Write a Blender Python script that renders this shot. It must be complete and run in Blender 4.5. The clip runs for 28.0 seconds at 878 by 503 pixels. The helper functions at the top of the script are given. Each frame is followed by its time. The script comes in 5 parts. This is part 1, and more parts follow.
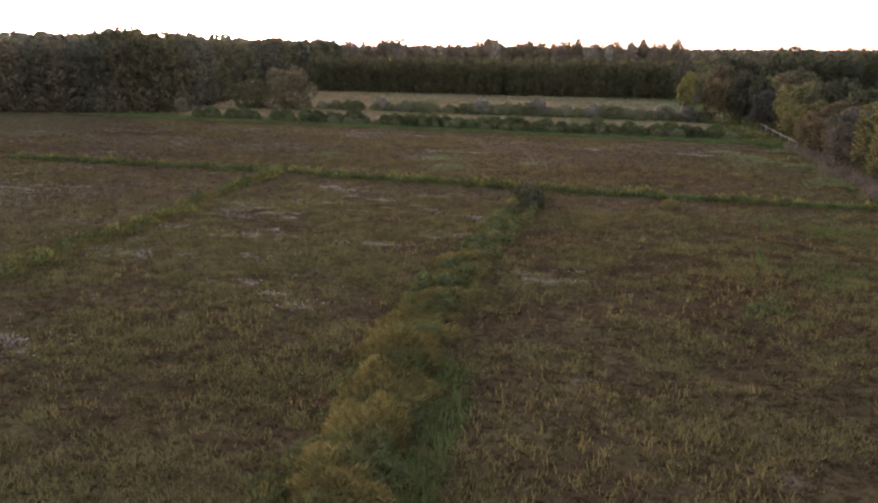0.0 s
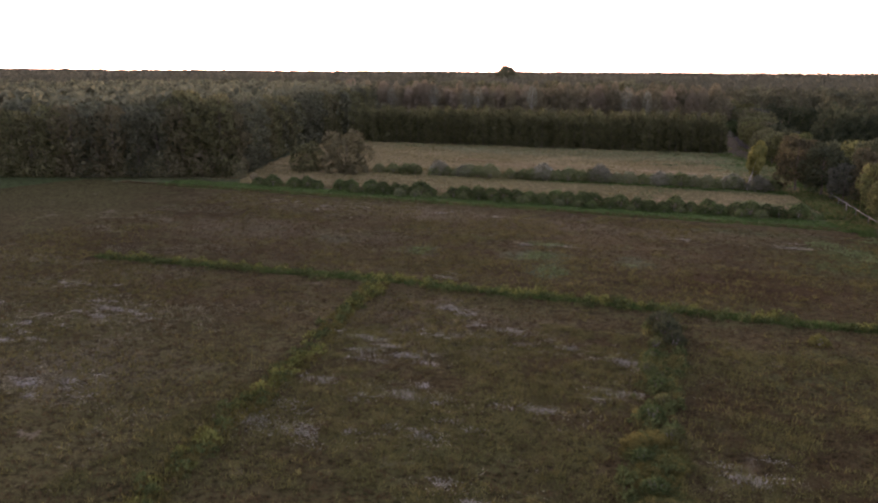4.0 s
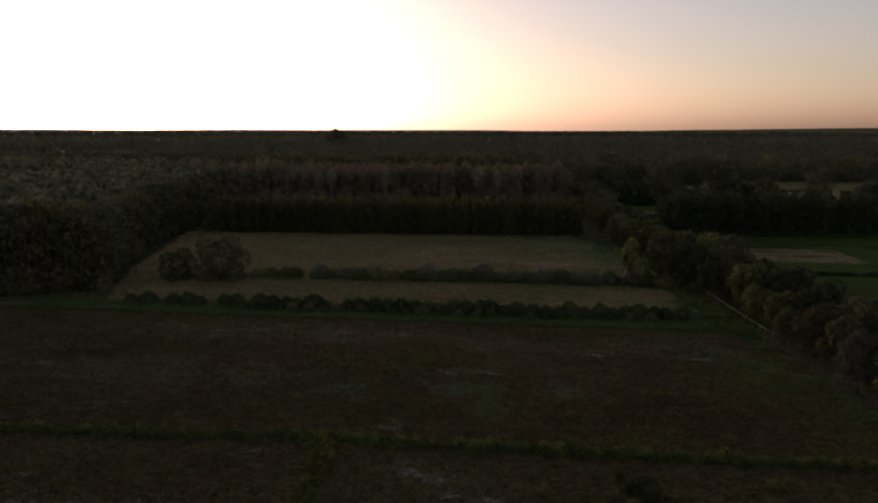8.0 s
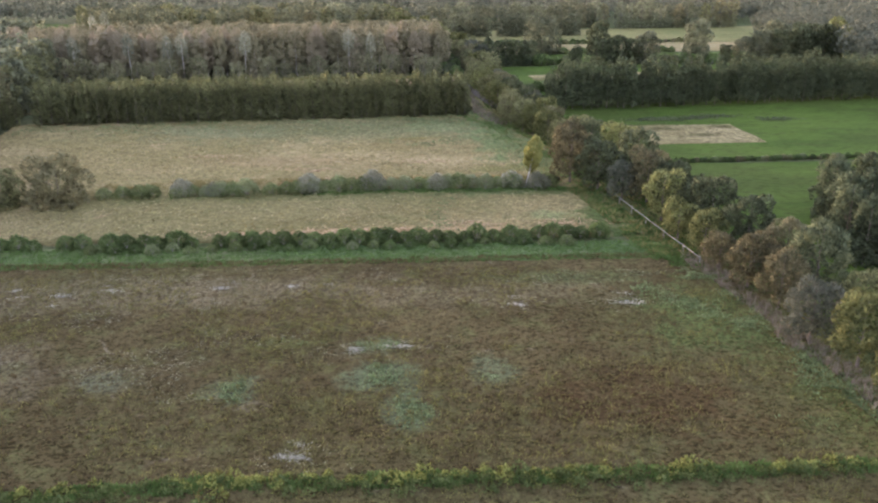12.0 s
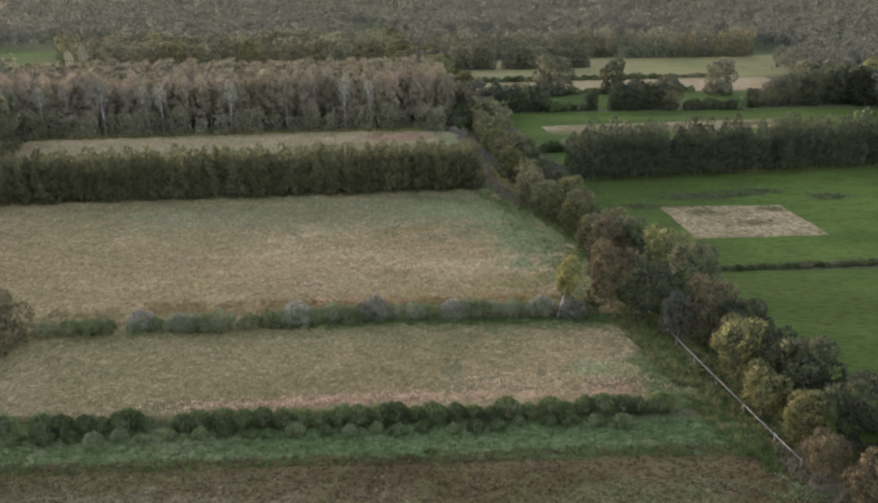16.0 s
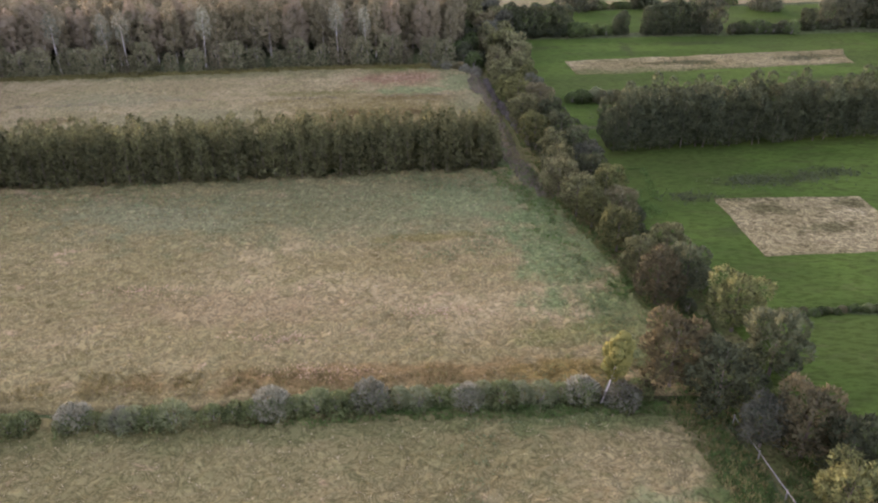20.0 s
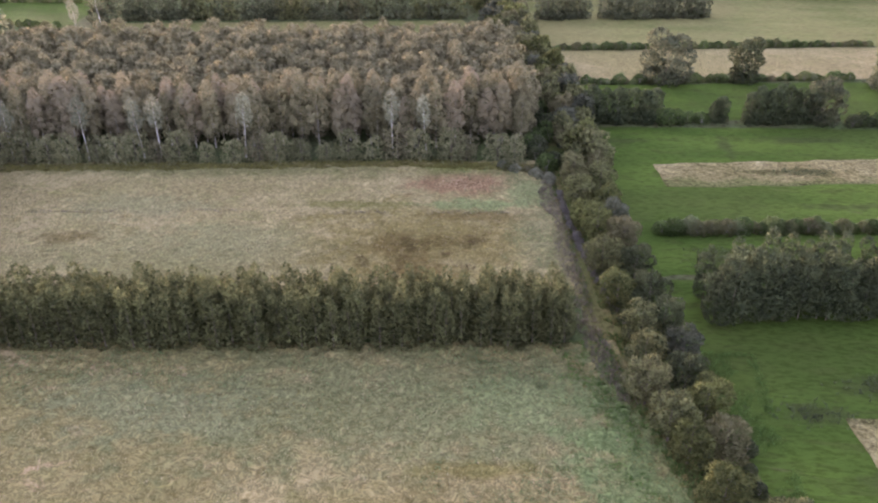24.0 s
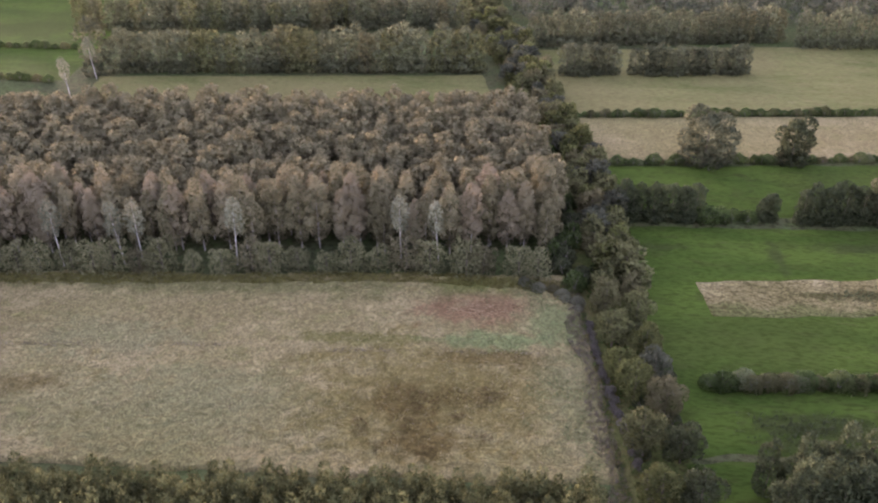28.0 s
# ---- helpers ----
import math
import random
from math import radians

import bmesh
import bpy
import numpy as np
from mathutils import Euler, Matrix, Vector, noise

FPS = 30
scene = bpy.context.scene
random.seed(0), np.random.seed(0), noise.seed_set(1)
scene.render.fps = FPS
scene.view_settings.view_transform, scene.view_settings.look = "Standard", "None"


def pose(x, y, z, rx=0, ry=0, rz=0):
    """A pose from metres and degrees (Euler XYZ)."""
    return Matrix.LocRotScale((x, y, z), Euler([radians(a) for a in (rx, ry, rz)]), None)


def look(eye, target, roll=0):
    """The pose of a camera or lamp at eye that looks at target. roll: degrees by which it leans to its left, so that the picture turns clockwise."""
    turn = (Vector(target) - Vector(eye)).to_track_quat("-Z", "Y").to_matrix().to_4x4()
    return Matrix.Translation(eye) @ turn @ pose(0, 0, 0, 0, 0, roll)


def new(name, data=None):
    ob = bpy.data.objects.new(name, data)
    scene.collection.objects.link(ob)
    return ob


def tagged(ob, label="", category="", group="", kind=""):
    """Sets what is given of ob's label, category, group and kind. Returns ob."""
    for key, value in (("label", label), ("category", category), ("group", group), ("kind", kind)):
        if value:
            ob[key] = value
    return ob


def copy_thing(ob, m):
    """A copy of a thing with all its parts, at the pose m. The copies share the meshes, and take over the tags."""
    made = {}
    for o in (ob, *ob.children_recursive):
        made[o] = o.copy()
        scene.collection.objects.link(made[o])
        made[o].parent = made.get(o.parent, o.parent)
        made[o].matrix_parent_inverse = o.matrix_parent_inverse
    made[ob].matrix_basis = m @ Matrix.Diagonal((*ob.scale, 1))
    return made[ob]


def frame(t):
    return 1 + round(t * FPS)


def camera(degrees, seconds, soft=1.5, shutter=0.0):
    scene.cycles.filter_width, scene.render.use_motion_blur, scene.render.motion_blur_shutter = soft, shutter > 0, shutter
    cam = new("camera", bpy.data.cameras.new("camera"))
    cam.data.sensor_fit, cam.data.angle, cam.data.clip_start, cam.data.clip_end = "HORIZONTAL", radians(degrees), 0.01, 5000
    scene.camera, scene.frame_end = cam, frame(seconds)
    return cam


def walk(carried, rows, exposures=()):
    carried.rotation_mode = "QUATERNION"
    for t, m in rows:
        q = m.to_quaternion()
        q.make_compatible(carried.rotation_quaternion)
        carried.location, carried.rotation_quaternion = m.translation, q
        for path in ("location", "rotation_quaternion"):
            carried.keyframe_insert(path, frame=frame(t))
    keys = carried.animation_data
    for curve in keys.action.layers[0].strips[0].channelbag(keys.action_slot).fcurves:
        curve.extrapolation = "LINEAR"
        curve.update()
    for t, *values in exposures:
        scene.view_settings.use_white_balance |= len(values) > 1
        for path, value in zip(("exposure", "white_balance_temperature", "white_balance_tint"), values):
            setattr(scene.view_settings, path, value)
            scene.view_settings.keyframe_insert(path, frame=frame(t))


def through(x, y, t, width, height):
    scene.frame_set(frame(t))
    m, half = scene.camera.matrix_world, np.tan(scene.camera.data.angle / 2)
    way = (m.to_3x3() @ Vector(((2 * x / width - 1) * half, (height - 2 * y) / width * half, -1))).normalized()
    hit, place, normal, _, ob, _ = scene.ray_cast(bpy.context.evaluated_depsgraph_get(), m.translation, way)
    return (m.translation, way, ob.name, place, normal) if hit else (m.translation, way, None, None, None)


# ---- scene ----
cam = camera(57.7, 28.0, soft=2.2)
PATH = [
    (0, (-0.003, 5.582, 13.435), (-7.744, 23.357, 8.525), 0.50),
    (0.5, (-1.424, 5.718, 14.515), (-9.198, 23.486, 9.63), 0.55),
    (1, (-2.789, 5.769, 15.488), (-10.579, 23.534, 10.617), 0.57),
    (1.5, (-4.215, 5.761, 16.591), (-12.022, 23.523, 11.737), 0.60),
    (2, (-5.617, 5.783, 17.675), (-13.442, 23.541, 12.835), 0.60),
    (2.5, (-7.056, 5.786, 18.788), (-14.912, 23.539, 13.979), 0.62),
    (4.5, (-13.426, 5.6, 23.443), (-21.474, 23.436, 19.311), 0.35),
    (5, (-15.128, 5.553, 24.607), (-23.23, 23.468, 20.945), 0.31),
    (5.5, (-16.989, 5.498, 25.704), (-25.129, 23.501, 22.607), 0.33),
    (6, (-18.747, 5.341, 26.75), (-26.476, 23.539, 23.732), 0.32),
    (6.5, (-20.23, 5.158, 27.839), (-27.429, 23.57, 24.813), 0.30),
    (7, (-21.796, 5.074, 28.894), (-28.054, 23.827, 25.872), 0.27),
    (7.5, (-23.054, 4.962, 30.219), (-28.224, 24.043, 27.182), 0.21),
    (8, (-24.302, 5.456, 31.546), (-28.321, 24.806, 28.475), 0.09),
    (8.5, (-25.434, 6.515, 32.807), (-28.333, 26.057, 29.69), -0.02),
    (9, (-26.623, 8.261, 34.028), (-28.724, 27.825, 30.449), -0.10),
    (9.5, (-27.605, 10.563, 35.067), (-29.164, 30.011, 30.67), -0.18),
    (10, (-28.421, 13.218, 36.162), (-29.489, 32.463, 30.825), -0.30),
    (10.5, (-29.056, 16.003, 37.212), (-29.864, 35.0, 31.011), -0.40),
    (11, (-29.683, 18.972, 38.173), (-30.383, 37.736, 31.288), -0.48),
    (11.5, (-30.295, 22.09, 39.171), (-31.001, 40.831, 32.222), -0.52),
    (12, (-30.927, 25.555, 40.319), (-31.63, 44.296, 33.37), -0.49),
    (12.5, (-31.613, 29.008, 41.523), (-32.294, 47.75, 34.576), -0.45),
    (14.5, (-33.684, 43.886, 46.954), (-34.312, 62.655, 40.075), -0.52),
    (15, (-34.103, 48.095, 48.41), (-34.715, 66.87, 41.544), -0.50),
    (15.5, (-34.486, 52.19, 49.775), (-35.087, 70.97, 42.922), -0.47),
    (16, (-34.879, 56.315, 51.187), (-35.469, 75.094, 44.331), -0.44),
    (16.5, (-35.239, 60.642, 52.584), (-35.82, 79.374, 45.598), -0.42),
    (17, (-35.603, 65.031, 53.962), (-36.175, 83.67, 46.733), -0.41),
    (17.5, (-35.868, 69.42, 55.338), (-36.456, 87.941, 47.811), -0.40),
    (18, (-36.07, 73.926, 56.675), (-36.681, 92.221, 48.618), -0.42),
    (18.5, (-36.253, 78.439, 58.016), (-36.88, 96.41, 49.26), -0.47),
    (19, (-36.444, 83.046, 59.485), (-37.082, 100.652, 50.019), -0.49),
    (19.5, (-36.673, 87.601, 61.041), (-37.322, 105.059, 51.305), -0.49),
    (20, (-37.005, 92.103, 62.551), (-37.651, 109.571, 52.833), -0.48),
    (20.5, (-37.319, 96.397, 63.908), (-37.965, 113.881, 54.218), -0.44),
    (21, (-37.631, 100.646, 65.386), (-38.267, 118.133, 55.701), -0.41),
    (21.5, (-37.994, 105.012, 67.002), (-38.632, 122.508, 57.332), -0.37),
    (23.5, (-37.945, 126.666, 75.952), (-40.035, 143.932, 66.079), -0.29),
    (24, (-38.227, 131.328, 77.508), (-40.444, 148.574, 67.625), -0.36),
    (24.5, (-38.653, 136.025, 79.072), (-41.006, 153.258, 69.2), -0.41),
    (25, (-39.079, 140.622, 80.674), (-41.687, 157.821, 70.805), -0.41),
    (25.5, (-39.487, 145.054, 82.342), (-42.11, 162.249, 72.471), -0.40),
    (26, (-39.903, 149.209, 83.995), (-42.538, 166.405, 74.128), -0.40),
    (26.5, (-40.248, 153.035, 85.617), (-42.89, 170.224, 75.738), -0.39),
    (27, (-40.616, 156.703, 87.19), (-43.259, 173.889, 77.307), -0.38),
    (27.5, (-41.046, 160.23, 88.764), (-43.686, 177.424, 78.895), -0.36),
    (28, (-41.589, 163.631, 90.284), (-44.222, 180.812, 80.39), -0.34),
]
EXPOSURES = [
    (0.0, 3.1, 6900, 54), (1.0, 3.25, 6900, 54), (2.5, 2.95, 6900, 54), (5.0, 2.35, 6900, 48), (6.0, 1.15, 6900, 42), (7.0, 0.42, 7100, 36), (8.0, 0.52, 7100, 36), (9.0, 1.05, 6900, 36), (9.5, 1.0, 6800, 36),
    (10.0, 2.65, 6600, 36), (10.5, 3.4, 6500, 33), (11.0, 4.2, 6450, 35), (12.5, 4.2, 6450, 35), (15.0, 3.9, 6500, 38), (17.0, 3.65, 6500, 38), (18.5, 3.65, 6650, 40), (20.0, 3.95, 6650, 45), (21.5, 4.0, 6650, 45), (24.0, 4.22, 6550, 43), (26.0, 3.9, 6550, 44), (28.0, 3.95, 6650, 46),
]
walk(cam, [(t, look(eye, target, roll)) for t, eye, target, roll in PATH], EXPOSURES)

# ---- light: a clear evening, the sun just over the western woods ----
SUN_AZIMUTH = math.atan2(-0.607, 0.795)      # from +Y towards +X
SUN_HEIGHT = radians(4.2)
world = bpy.data.worlds.new("evening_sky")
scene.world = world
world.use_nodes = True
wn = world.node_tree.nodes
wn.clear()
sky = wn.new("ShaderNodeTexSky")
sky.sky_type, sky.sun_disc = "NISHITA", False
sky.sun_elevation, sky.sun_rotation = SUN_HEIGHT, SUN_AZIMUTH
sky.air_density, sky.dust_density, sky.ozone_density = 1.0, 1.3, 2.0
back = wn.new("ShaderNodeBackground")
back.inputs["Strength"].default_value = 0.15
out = wn.new("ShaderNodeOutputWorld")
haze = wn.new("ShaderNodeHueSaturation")     # thin evening haze pales the whole sky
haze.inputs["Saturation"].default_value = 0.62
world.node_tree.links.new(sky.outputs[0], haze.inputs["Color"])
world.node_tree.links.new(haze.outputs[0], back.inputs[0])
world.node_tree.links.new(back.outputs[0], out.inputs[0])

sun = new("sun", bpy.data.lights.new("sun", "SUN"))
sun.data.energy, sun.data.angle, sun.data.color = 0.5, radians(5), (1.0, 0.87, 0.70)
toward = Vector((math.sin(SUN_AZIMUTH) * math.cos(SUN_HEIGHT), math.cos(SUN_AZIMUTH) * math.cos(SUN_HEIGHT), math.sin(SUN_HEIGHT)))
sun.matrix_world = look(toward * 900, (0, 0, 0))


# ---- from the drawn plan to the ground ----
# plan y; shift of x at x = -130 and at x = 0; shift of y at the same two
SURVEY = ((-50, 2.5, -1.0, 2.0, 2.5), (25, 4.0, -0.9, 0.5, 2.4), (45, 4.5, -1.3, 0.3, 2.8), (80, 5.2, -1.0, -1.0, 2.0), (100, 5.3, -1.3, -0.8, 1.1), (125, 4.7, -1.5, -1.0, 0.4), (140, 3.7, -1.35, -1.0, 0.1),
          (165, 2.3, -1.5, -0.4, 0.2), (186, 1.4, -1.8, 0.0, 0.4), (204, 0.0, -1.5, 1.0, 1.0), (226, -1.5, -1.5, 1.9, 2.2), (244, -2.0, -1.5, 2.8, 4.0), (256, -2.8, -1.3, 2.0, 6.0), (271, -3.5, -1.2, 1.5, 8.7),
          (300, -6.0, -1.8, 1.5, 11.5), (331, -7.0, -1.6, 3.0, 13.0), (366, -9.0, -3.0, 6.0, 15.0), (400, -9.5, -4.0, 10.0, 17.5), (440, -9.5, -5.0, 11.0, 18.5), (490, -13.0, -8.5, 10.0, 17.5))
def lay(x, y):
    """Where a place of the plan lies on the ground."""
    x, y = np.asarray(x, float), np.asarray(y, float)
    knots, west, east, west_y, east_y = zip(*SURVEY)
    s = (np.clip(x, -220, 90) + 130) / 130
    return (x + np.interp(y, knots, west) * (1 - s) + np.interp(y, knots, east) * s,
            y + np.interp(y, knots, west_y) * (1 - s) + np.interp(y, knots, east_y) * s)


# ---- materials ----
def nodes_of(name):
    m = bpy.data.materials.new(name)
    m.use_nodes = True
    m.node_tree.nodes.clear()
    return m, m.node_tree.nodes, m.node_tree.links


def noise_node(n, l, coord, scale, detail=3.0, rough=0.55, stretch=None, distort=0.0):
    if stretch:
        mp = n.new("ShaderNodeMapping")
        mp.inputs["Scale"].default_value = stretch
        mp.inputs["Rotation"].default_value = (0, 0, radians(-5))
        l.new(coord, mp.inputs["Vector"])
        coord = mp.outputs[0]
    t = n.new("ShaderNodeTexNoise")
    t.inputs["Scale"].default_value, t.inputs["Detail"].default_value = scale, detail
    t.inputs["Roughness"].default_value, t.inputs["Distortion"].default_value = rough, distort
    l.new(coord, t.inputs["Vector"])
    return t.outputs["Fac"]


def span(n, l, value, low, high):
    r = n.new("ShaderNodeMapRange")
    r.interpolation_type = "SMOOTHSTEP"
    r.inputs["From Min"].default_value, r.inputs["From Max"].default_value = low, high
    l.new(value, r.inputs["Value"])
    return r.outputs[0]


def blend(n, l, fac, a, b, mode="MIX"):
    x = n.new("ShaderNodeMix")
    x.data_type, x.blend_type = "RGBA", mode
    if isinstance(fac, float):
        x.inputs[0].default_value = fac
    else:
        l.new(fac, x.inputs[0])
    for socket, v in ((x.inputs[6], a), (x.inputs[7], b)):
        if isinstance(v, tuple):
            socket.default_value = (*v, 1)
        else:
            l.new(v, socket)
    return x.outputs[2]


def finish(m, n, l, colour, rough, height=None, strength=0.5, distance=0.1, metallic=0.0, gloss=0.25):
    p = n.new("ShaderNodeBsdfPrincipled")
    p.inputs["Roughness"].default_value, p.inputs["Metallic"].default_value = rough, metallic
    p.inputs["Specular IOR Level"].default_value = gloss
    if isinstance(colour, tuple):
        p.inputs["Base Color"].default_value = (*colour, 1)
    else:
        l.new(colour, p.inputs["Base Color"])
    if height is not None:
        b = n.new("ShaderNodeBump")
        b.inputs["Strength"].default_value, b.inputs["Distance"].default_value = strength, distance
        l.new(height, b.inputs["Height"])
        l.new(b.outputs[0], p.inputs["Normal"])
    o = n.new("ShaderNodeOutputMaterial")
    l.new(p.outputs[0], o.inputs[0])
    return m


def field_material(name, low, high, patch, bare, patch_from=0.5, bare_from=0.62, grain=1.6, streak=(1, 1, 1), relief=0.35, depth=0.5, lodged=0.0, growth=()):
    """Grassland: two tones in drifts, patches of a third, bare spots of a fourth, and a grain of tussocks with the
    shade between them painted into the colour.
    """
    m, n, l = nodes_of(name)
    at = n.new("ShaderNodeNewGeometry").outputs["Position"]
    drift = noise_node(n, l, at, 0.045, 4, 0.6, streak)
    clump = noise_node(n, l, at, 0.28, 4, 0.62, streak, 0.6)
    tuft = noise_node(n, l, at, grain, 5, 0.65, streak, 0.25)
    fine = noise_node(n, l, at, grain * 6, 2, 0.6)
    c = blend(n, l, span(n, l, drift, 0.36, 0.64), low, high)
    c = blend(n, l, span(n, l, clump, patch_from - 0.04, patch_from + 0.22), c, patch)
    broad = noise_node(n, l, at, 0.016, 3, 0.5)
    half = n.new("ShaderNodeMath")
    half.operation = "MULTIPLY"
    half.inputs[1].default_value = 0.6
    l.new(span(n, l, broad, 0.46, 0.6), half.inputs[0])
    c = blend(n, l, half.outputs[0], c, patch)
    two = n.new("ShaderNodeMath")
    two.operation = "MULTIPLY"
    l.new(span(n, l, drift, 0.42, 0.6), two.inputs[0])
    l.new(span(n, l, noise_node(n, l, at, 0.17, 5, 0.7, streak, 1.0), bare_from, bare_from + 0.08), two.inputs[1])
    c = blend(n, l, two.outputs[0], c, bare)
    if growth:
        ragged = noise_node(n, l, at, 0.22, 5, 0.7)
    for x, y, rx, ry, colour, share in growth:          # patches where other plants have taken over
        mp = n.new("ShaderNodeMapping")
        mp.vector_type = "TEXTURE"
        mp.inputs["Location"].default_value = (*(float(q) for q in lay(x, y)), 0)
        mp.inputs["Rotation"].default_value = (0, 0, radians(5))
        mp.inputs["Scale"].default_value = (rx, ry, 60)
        l.new(at, mp.inputs["Vector"])
        far = n.new("ShaderNodeVectorMath")
        far.operation = "LENGTH"
        l.new(mp.outputs[0], far.inputs[0])
        reach = n.new("ShaderNodeMath")
        reach.operation = "MULTIPLY_ADD"
        reach.inputs[1].default_value = 2.4
        l.new(ragged, reach.inputs[0])
        l.new(far.outputs["Value"], reach.inputs[2])
        much = n.new("ShaderNodeMath")
        much.operation = "MULTIPLY"
        much.inputs[1].default_value = share
        l.new(span(n, l, reach.outputs[0], 2.2, 1.5), much.inputs[0])
        c = blend(n, l, much.outputs[0], c, colour)
    # painted shade: the colour darkens in the hollows where the tussock bump is low
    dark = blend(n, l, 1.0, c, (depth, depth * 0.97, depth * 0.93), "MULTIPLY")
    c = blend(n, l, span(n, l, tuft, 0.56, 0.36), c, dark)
    if lodged:
        swirl = noise_node(n, l, at, 0.5, 3, 0.55, None, 2.4)
        off = n.new("ShaderNodeMath")
        off.operation = "SUBTRACT"
        off.inputs[1].default_value = 0.5
        l.new(swirl, off.inputs[0])
        size = n.new("ShaderNodeMath")
        size.operation = "ABSOLUTE"
        l.new(off.outputs[0], size.inputs[0])
        # crests of the lodged swaths lightened in the colour, as if lit
        lift = blend(n, l, 1.0, c, (1.0 + lodged * 0.4, 1.0 + lodged * 0.38, 1.0 + lodged * 0.36), "MULTIPLY")
        c = blend(n, l, span(n, l, swirl, 0.55, 0.72), c, lift)
        # furrows between the swaths darkened, their shade painted in as thin lines
        gap = blend(n, l, 1.0, c, (1.0 - lodged * 0.6, 1.0 - lodged * 0.58, 1.0 - lodged * 0.62), "MULTIPLY")
        c = blend(n, l, span(n, l, size.outputs[0], 0.07, 0.0), c, gap)
    pale = blend(n, l, 1.0, c, (1.22, 1.2, 1.15), "MULTIPLY")
    c = blend(n, l, span(n, l, fine, 0.5, 0.72), c, pale)
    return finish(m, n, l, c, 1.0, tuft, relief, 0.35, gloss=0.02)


def leaf_material(name, base, tip, through=0.45, spread=0.5, second=None):
    """Foliage: every leaf cluster its own tone, every plant its own shade, and light coming through."""
    m, n, l = nodes_of(name)
    geo = n.new("ShaderNodeNewGeometry")
    info = n.new("ShaderNodeObjectInfo")
    clump = noise_node(n, l, geo.outputs["Position"], 0.55, 3, 0.6)
    c = blend(n, l, span(n, l, geo.outputs["Random Per Island"], 0.0, 1.0), base, tip)
    c = blend(n, l, span(n, l, clump, 0.42, 0.66), c, tip)
    if second:
        c = blend(n, l, span(n, l, info.outputs["Random"], 0.45, 1.0), c, second)
    v = n.new("ShaderNodeHueSaturation")
    shade = n.new("ShaderNodeMapRange")
    shade.inputs["To Min"].default_value, shade.inputs["To Max"].default_value = 1 - spread / 2, 1 + spread / 2
    l.new(info.outputs["Random"], shade.inputs["Value"])
    l.new(shade.outputs[0], v.inputs["Value"])
    l.new(c, v.inputs["Color"])
    d, t, mix, o = (n.new("ShaderNode" + k) for k in ("BsdfDiffuse", "BsdfTranslucent", "MixShader", "OutputMaterial"))
    mix.inputs[0].default_value = through
    l.new(v.outputs[0], d.inputs[0])
    l.new(v.outputs[0], t.inputs[0])
    l.new(d.outputs[0], mix.inputs[1])
    l.new(t.outputs[0], mix.inputs[2])
    l.new(mix.outputs[0], o.inputs[0])
    return m


def bark_material(name, pale, dark, band):
    m, n, l = nodes_of(name)
    at = n.new("ShaderNodeNewGeometry").outputs["Position"]
    streak = noise_node(n, l, at, 3.0, 4, 0.7, band)
    return finish(m, n, l, blend(n, l, span(n, l, streak, 0.45, 0.62), pale, dark), 0.85, streak, 0.5, 0.03)


PALE_GREEN, SAND, EARTH = (0.085, 0.096, 0.030), (0.118, 0.100, 0.060), (0.150, 0.098, 0.038)
TEAL = (0.082, 0.104, 0.052)
HEATH_GROWTH = ((-42, 103, 5, 2.6, TEAL, 0.8), (-40, 96, 5, 4.5, TEAL, 0.75), (-37, 90, 3.6, 4.5, TEAL, 0.75), (-28, 98, 3.2, 5, TEAL, 0.6), (-56, 94, 3.4, 3.6, TEAL, 0.6), (-70, 95, 4.5, 3, (0.105, 0.112, 0.066), 0.6), (-52, 104, 6, 2, PALE_GREEN, 0.5),
                (0, 111, 12, 15, (0.058, 0.082, 0.025), 0.75), (9, 92, 9, 14, (0.056, 0.072, 0.020), 0.7), (-14, 92, 15, 9, (0.046, 0.026, 0.012), 0.7), (-16, 124, 16, 3.4, (0.070, 0.088, 0.034), 0.6), (-74, 118, 42, 7, (0.135, 0.112, 0.062), 0.6), (-32, 118, 26, 5, (0.120, 0.100, 0.052), 0.55),
                (-62, 44, 14, 8, SAND, 0.5), (-40, 66, 14, 9, SAND, 0.5), (-86, 96, 14, 10, SAND, 0.4), (-28, 40, 9, 14, (0.066, 0.076, 0.024), 0.5), (2, 52, 10, 12, (0.048, 0.024, 0.013), 0.7), (4, 72, 8, 6, (0.070, 0.090, 0.028), 0.5), (-8, 66, 6, 8, (0.066, 0.078, 0.028), 0.5))
LIGHT_GREEN, RANK_GREEN = (0.124, 0.150, 0.064), (0.048, 0.072, 0.022)
STRAW_GROWTH = ((-48, 219, 85, 20, (0.104, 0.112, 0.050), 0.75), (-48, 171.5, 44, 3.6, EARTH, 0.75), (-24, 172.5, 9, 3.4, (0.185, 0.135, 0.040), 0.85), (-36, 221, 17, 9, LIGHT_GREEN, 0.55), (-21, 206, 11, 30, (0.100, 0.136, 0.052), 0.85), (-13, 186, 10, 18, (0.092, 0.116, 0.040), 0.8), (-19, 181, 14, 4, (0.120, 0.118, 0.040), 0.75),
                (-52, 199, 20, 6, (0.165, 0.135, 0.055), 0.6), (-70, 186, 24, 7, (0.215, 0.155, 0.080), 0.5), (-42, 207, 12, 2.2, (0.140, 0.115, 0.038), 0.7), (-90, 214, 26, 8, (0.165, 0.165, 0.085), 0.45))
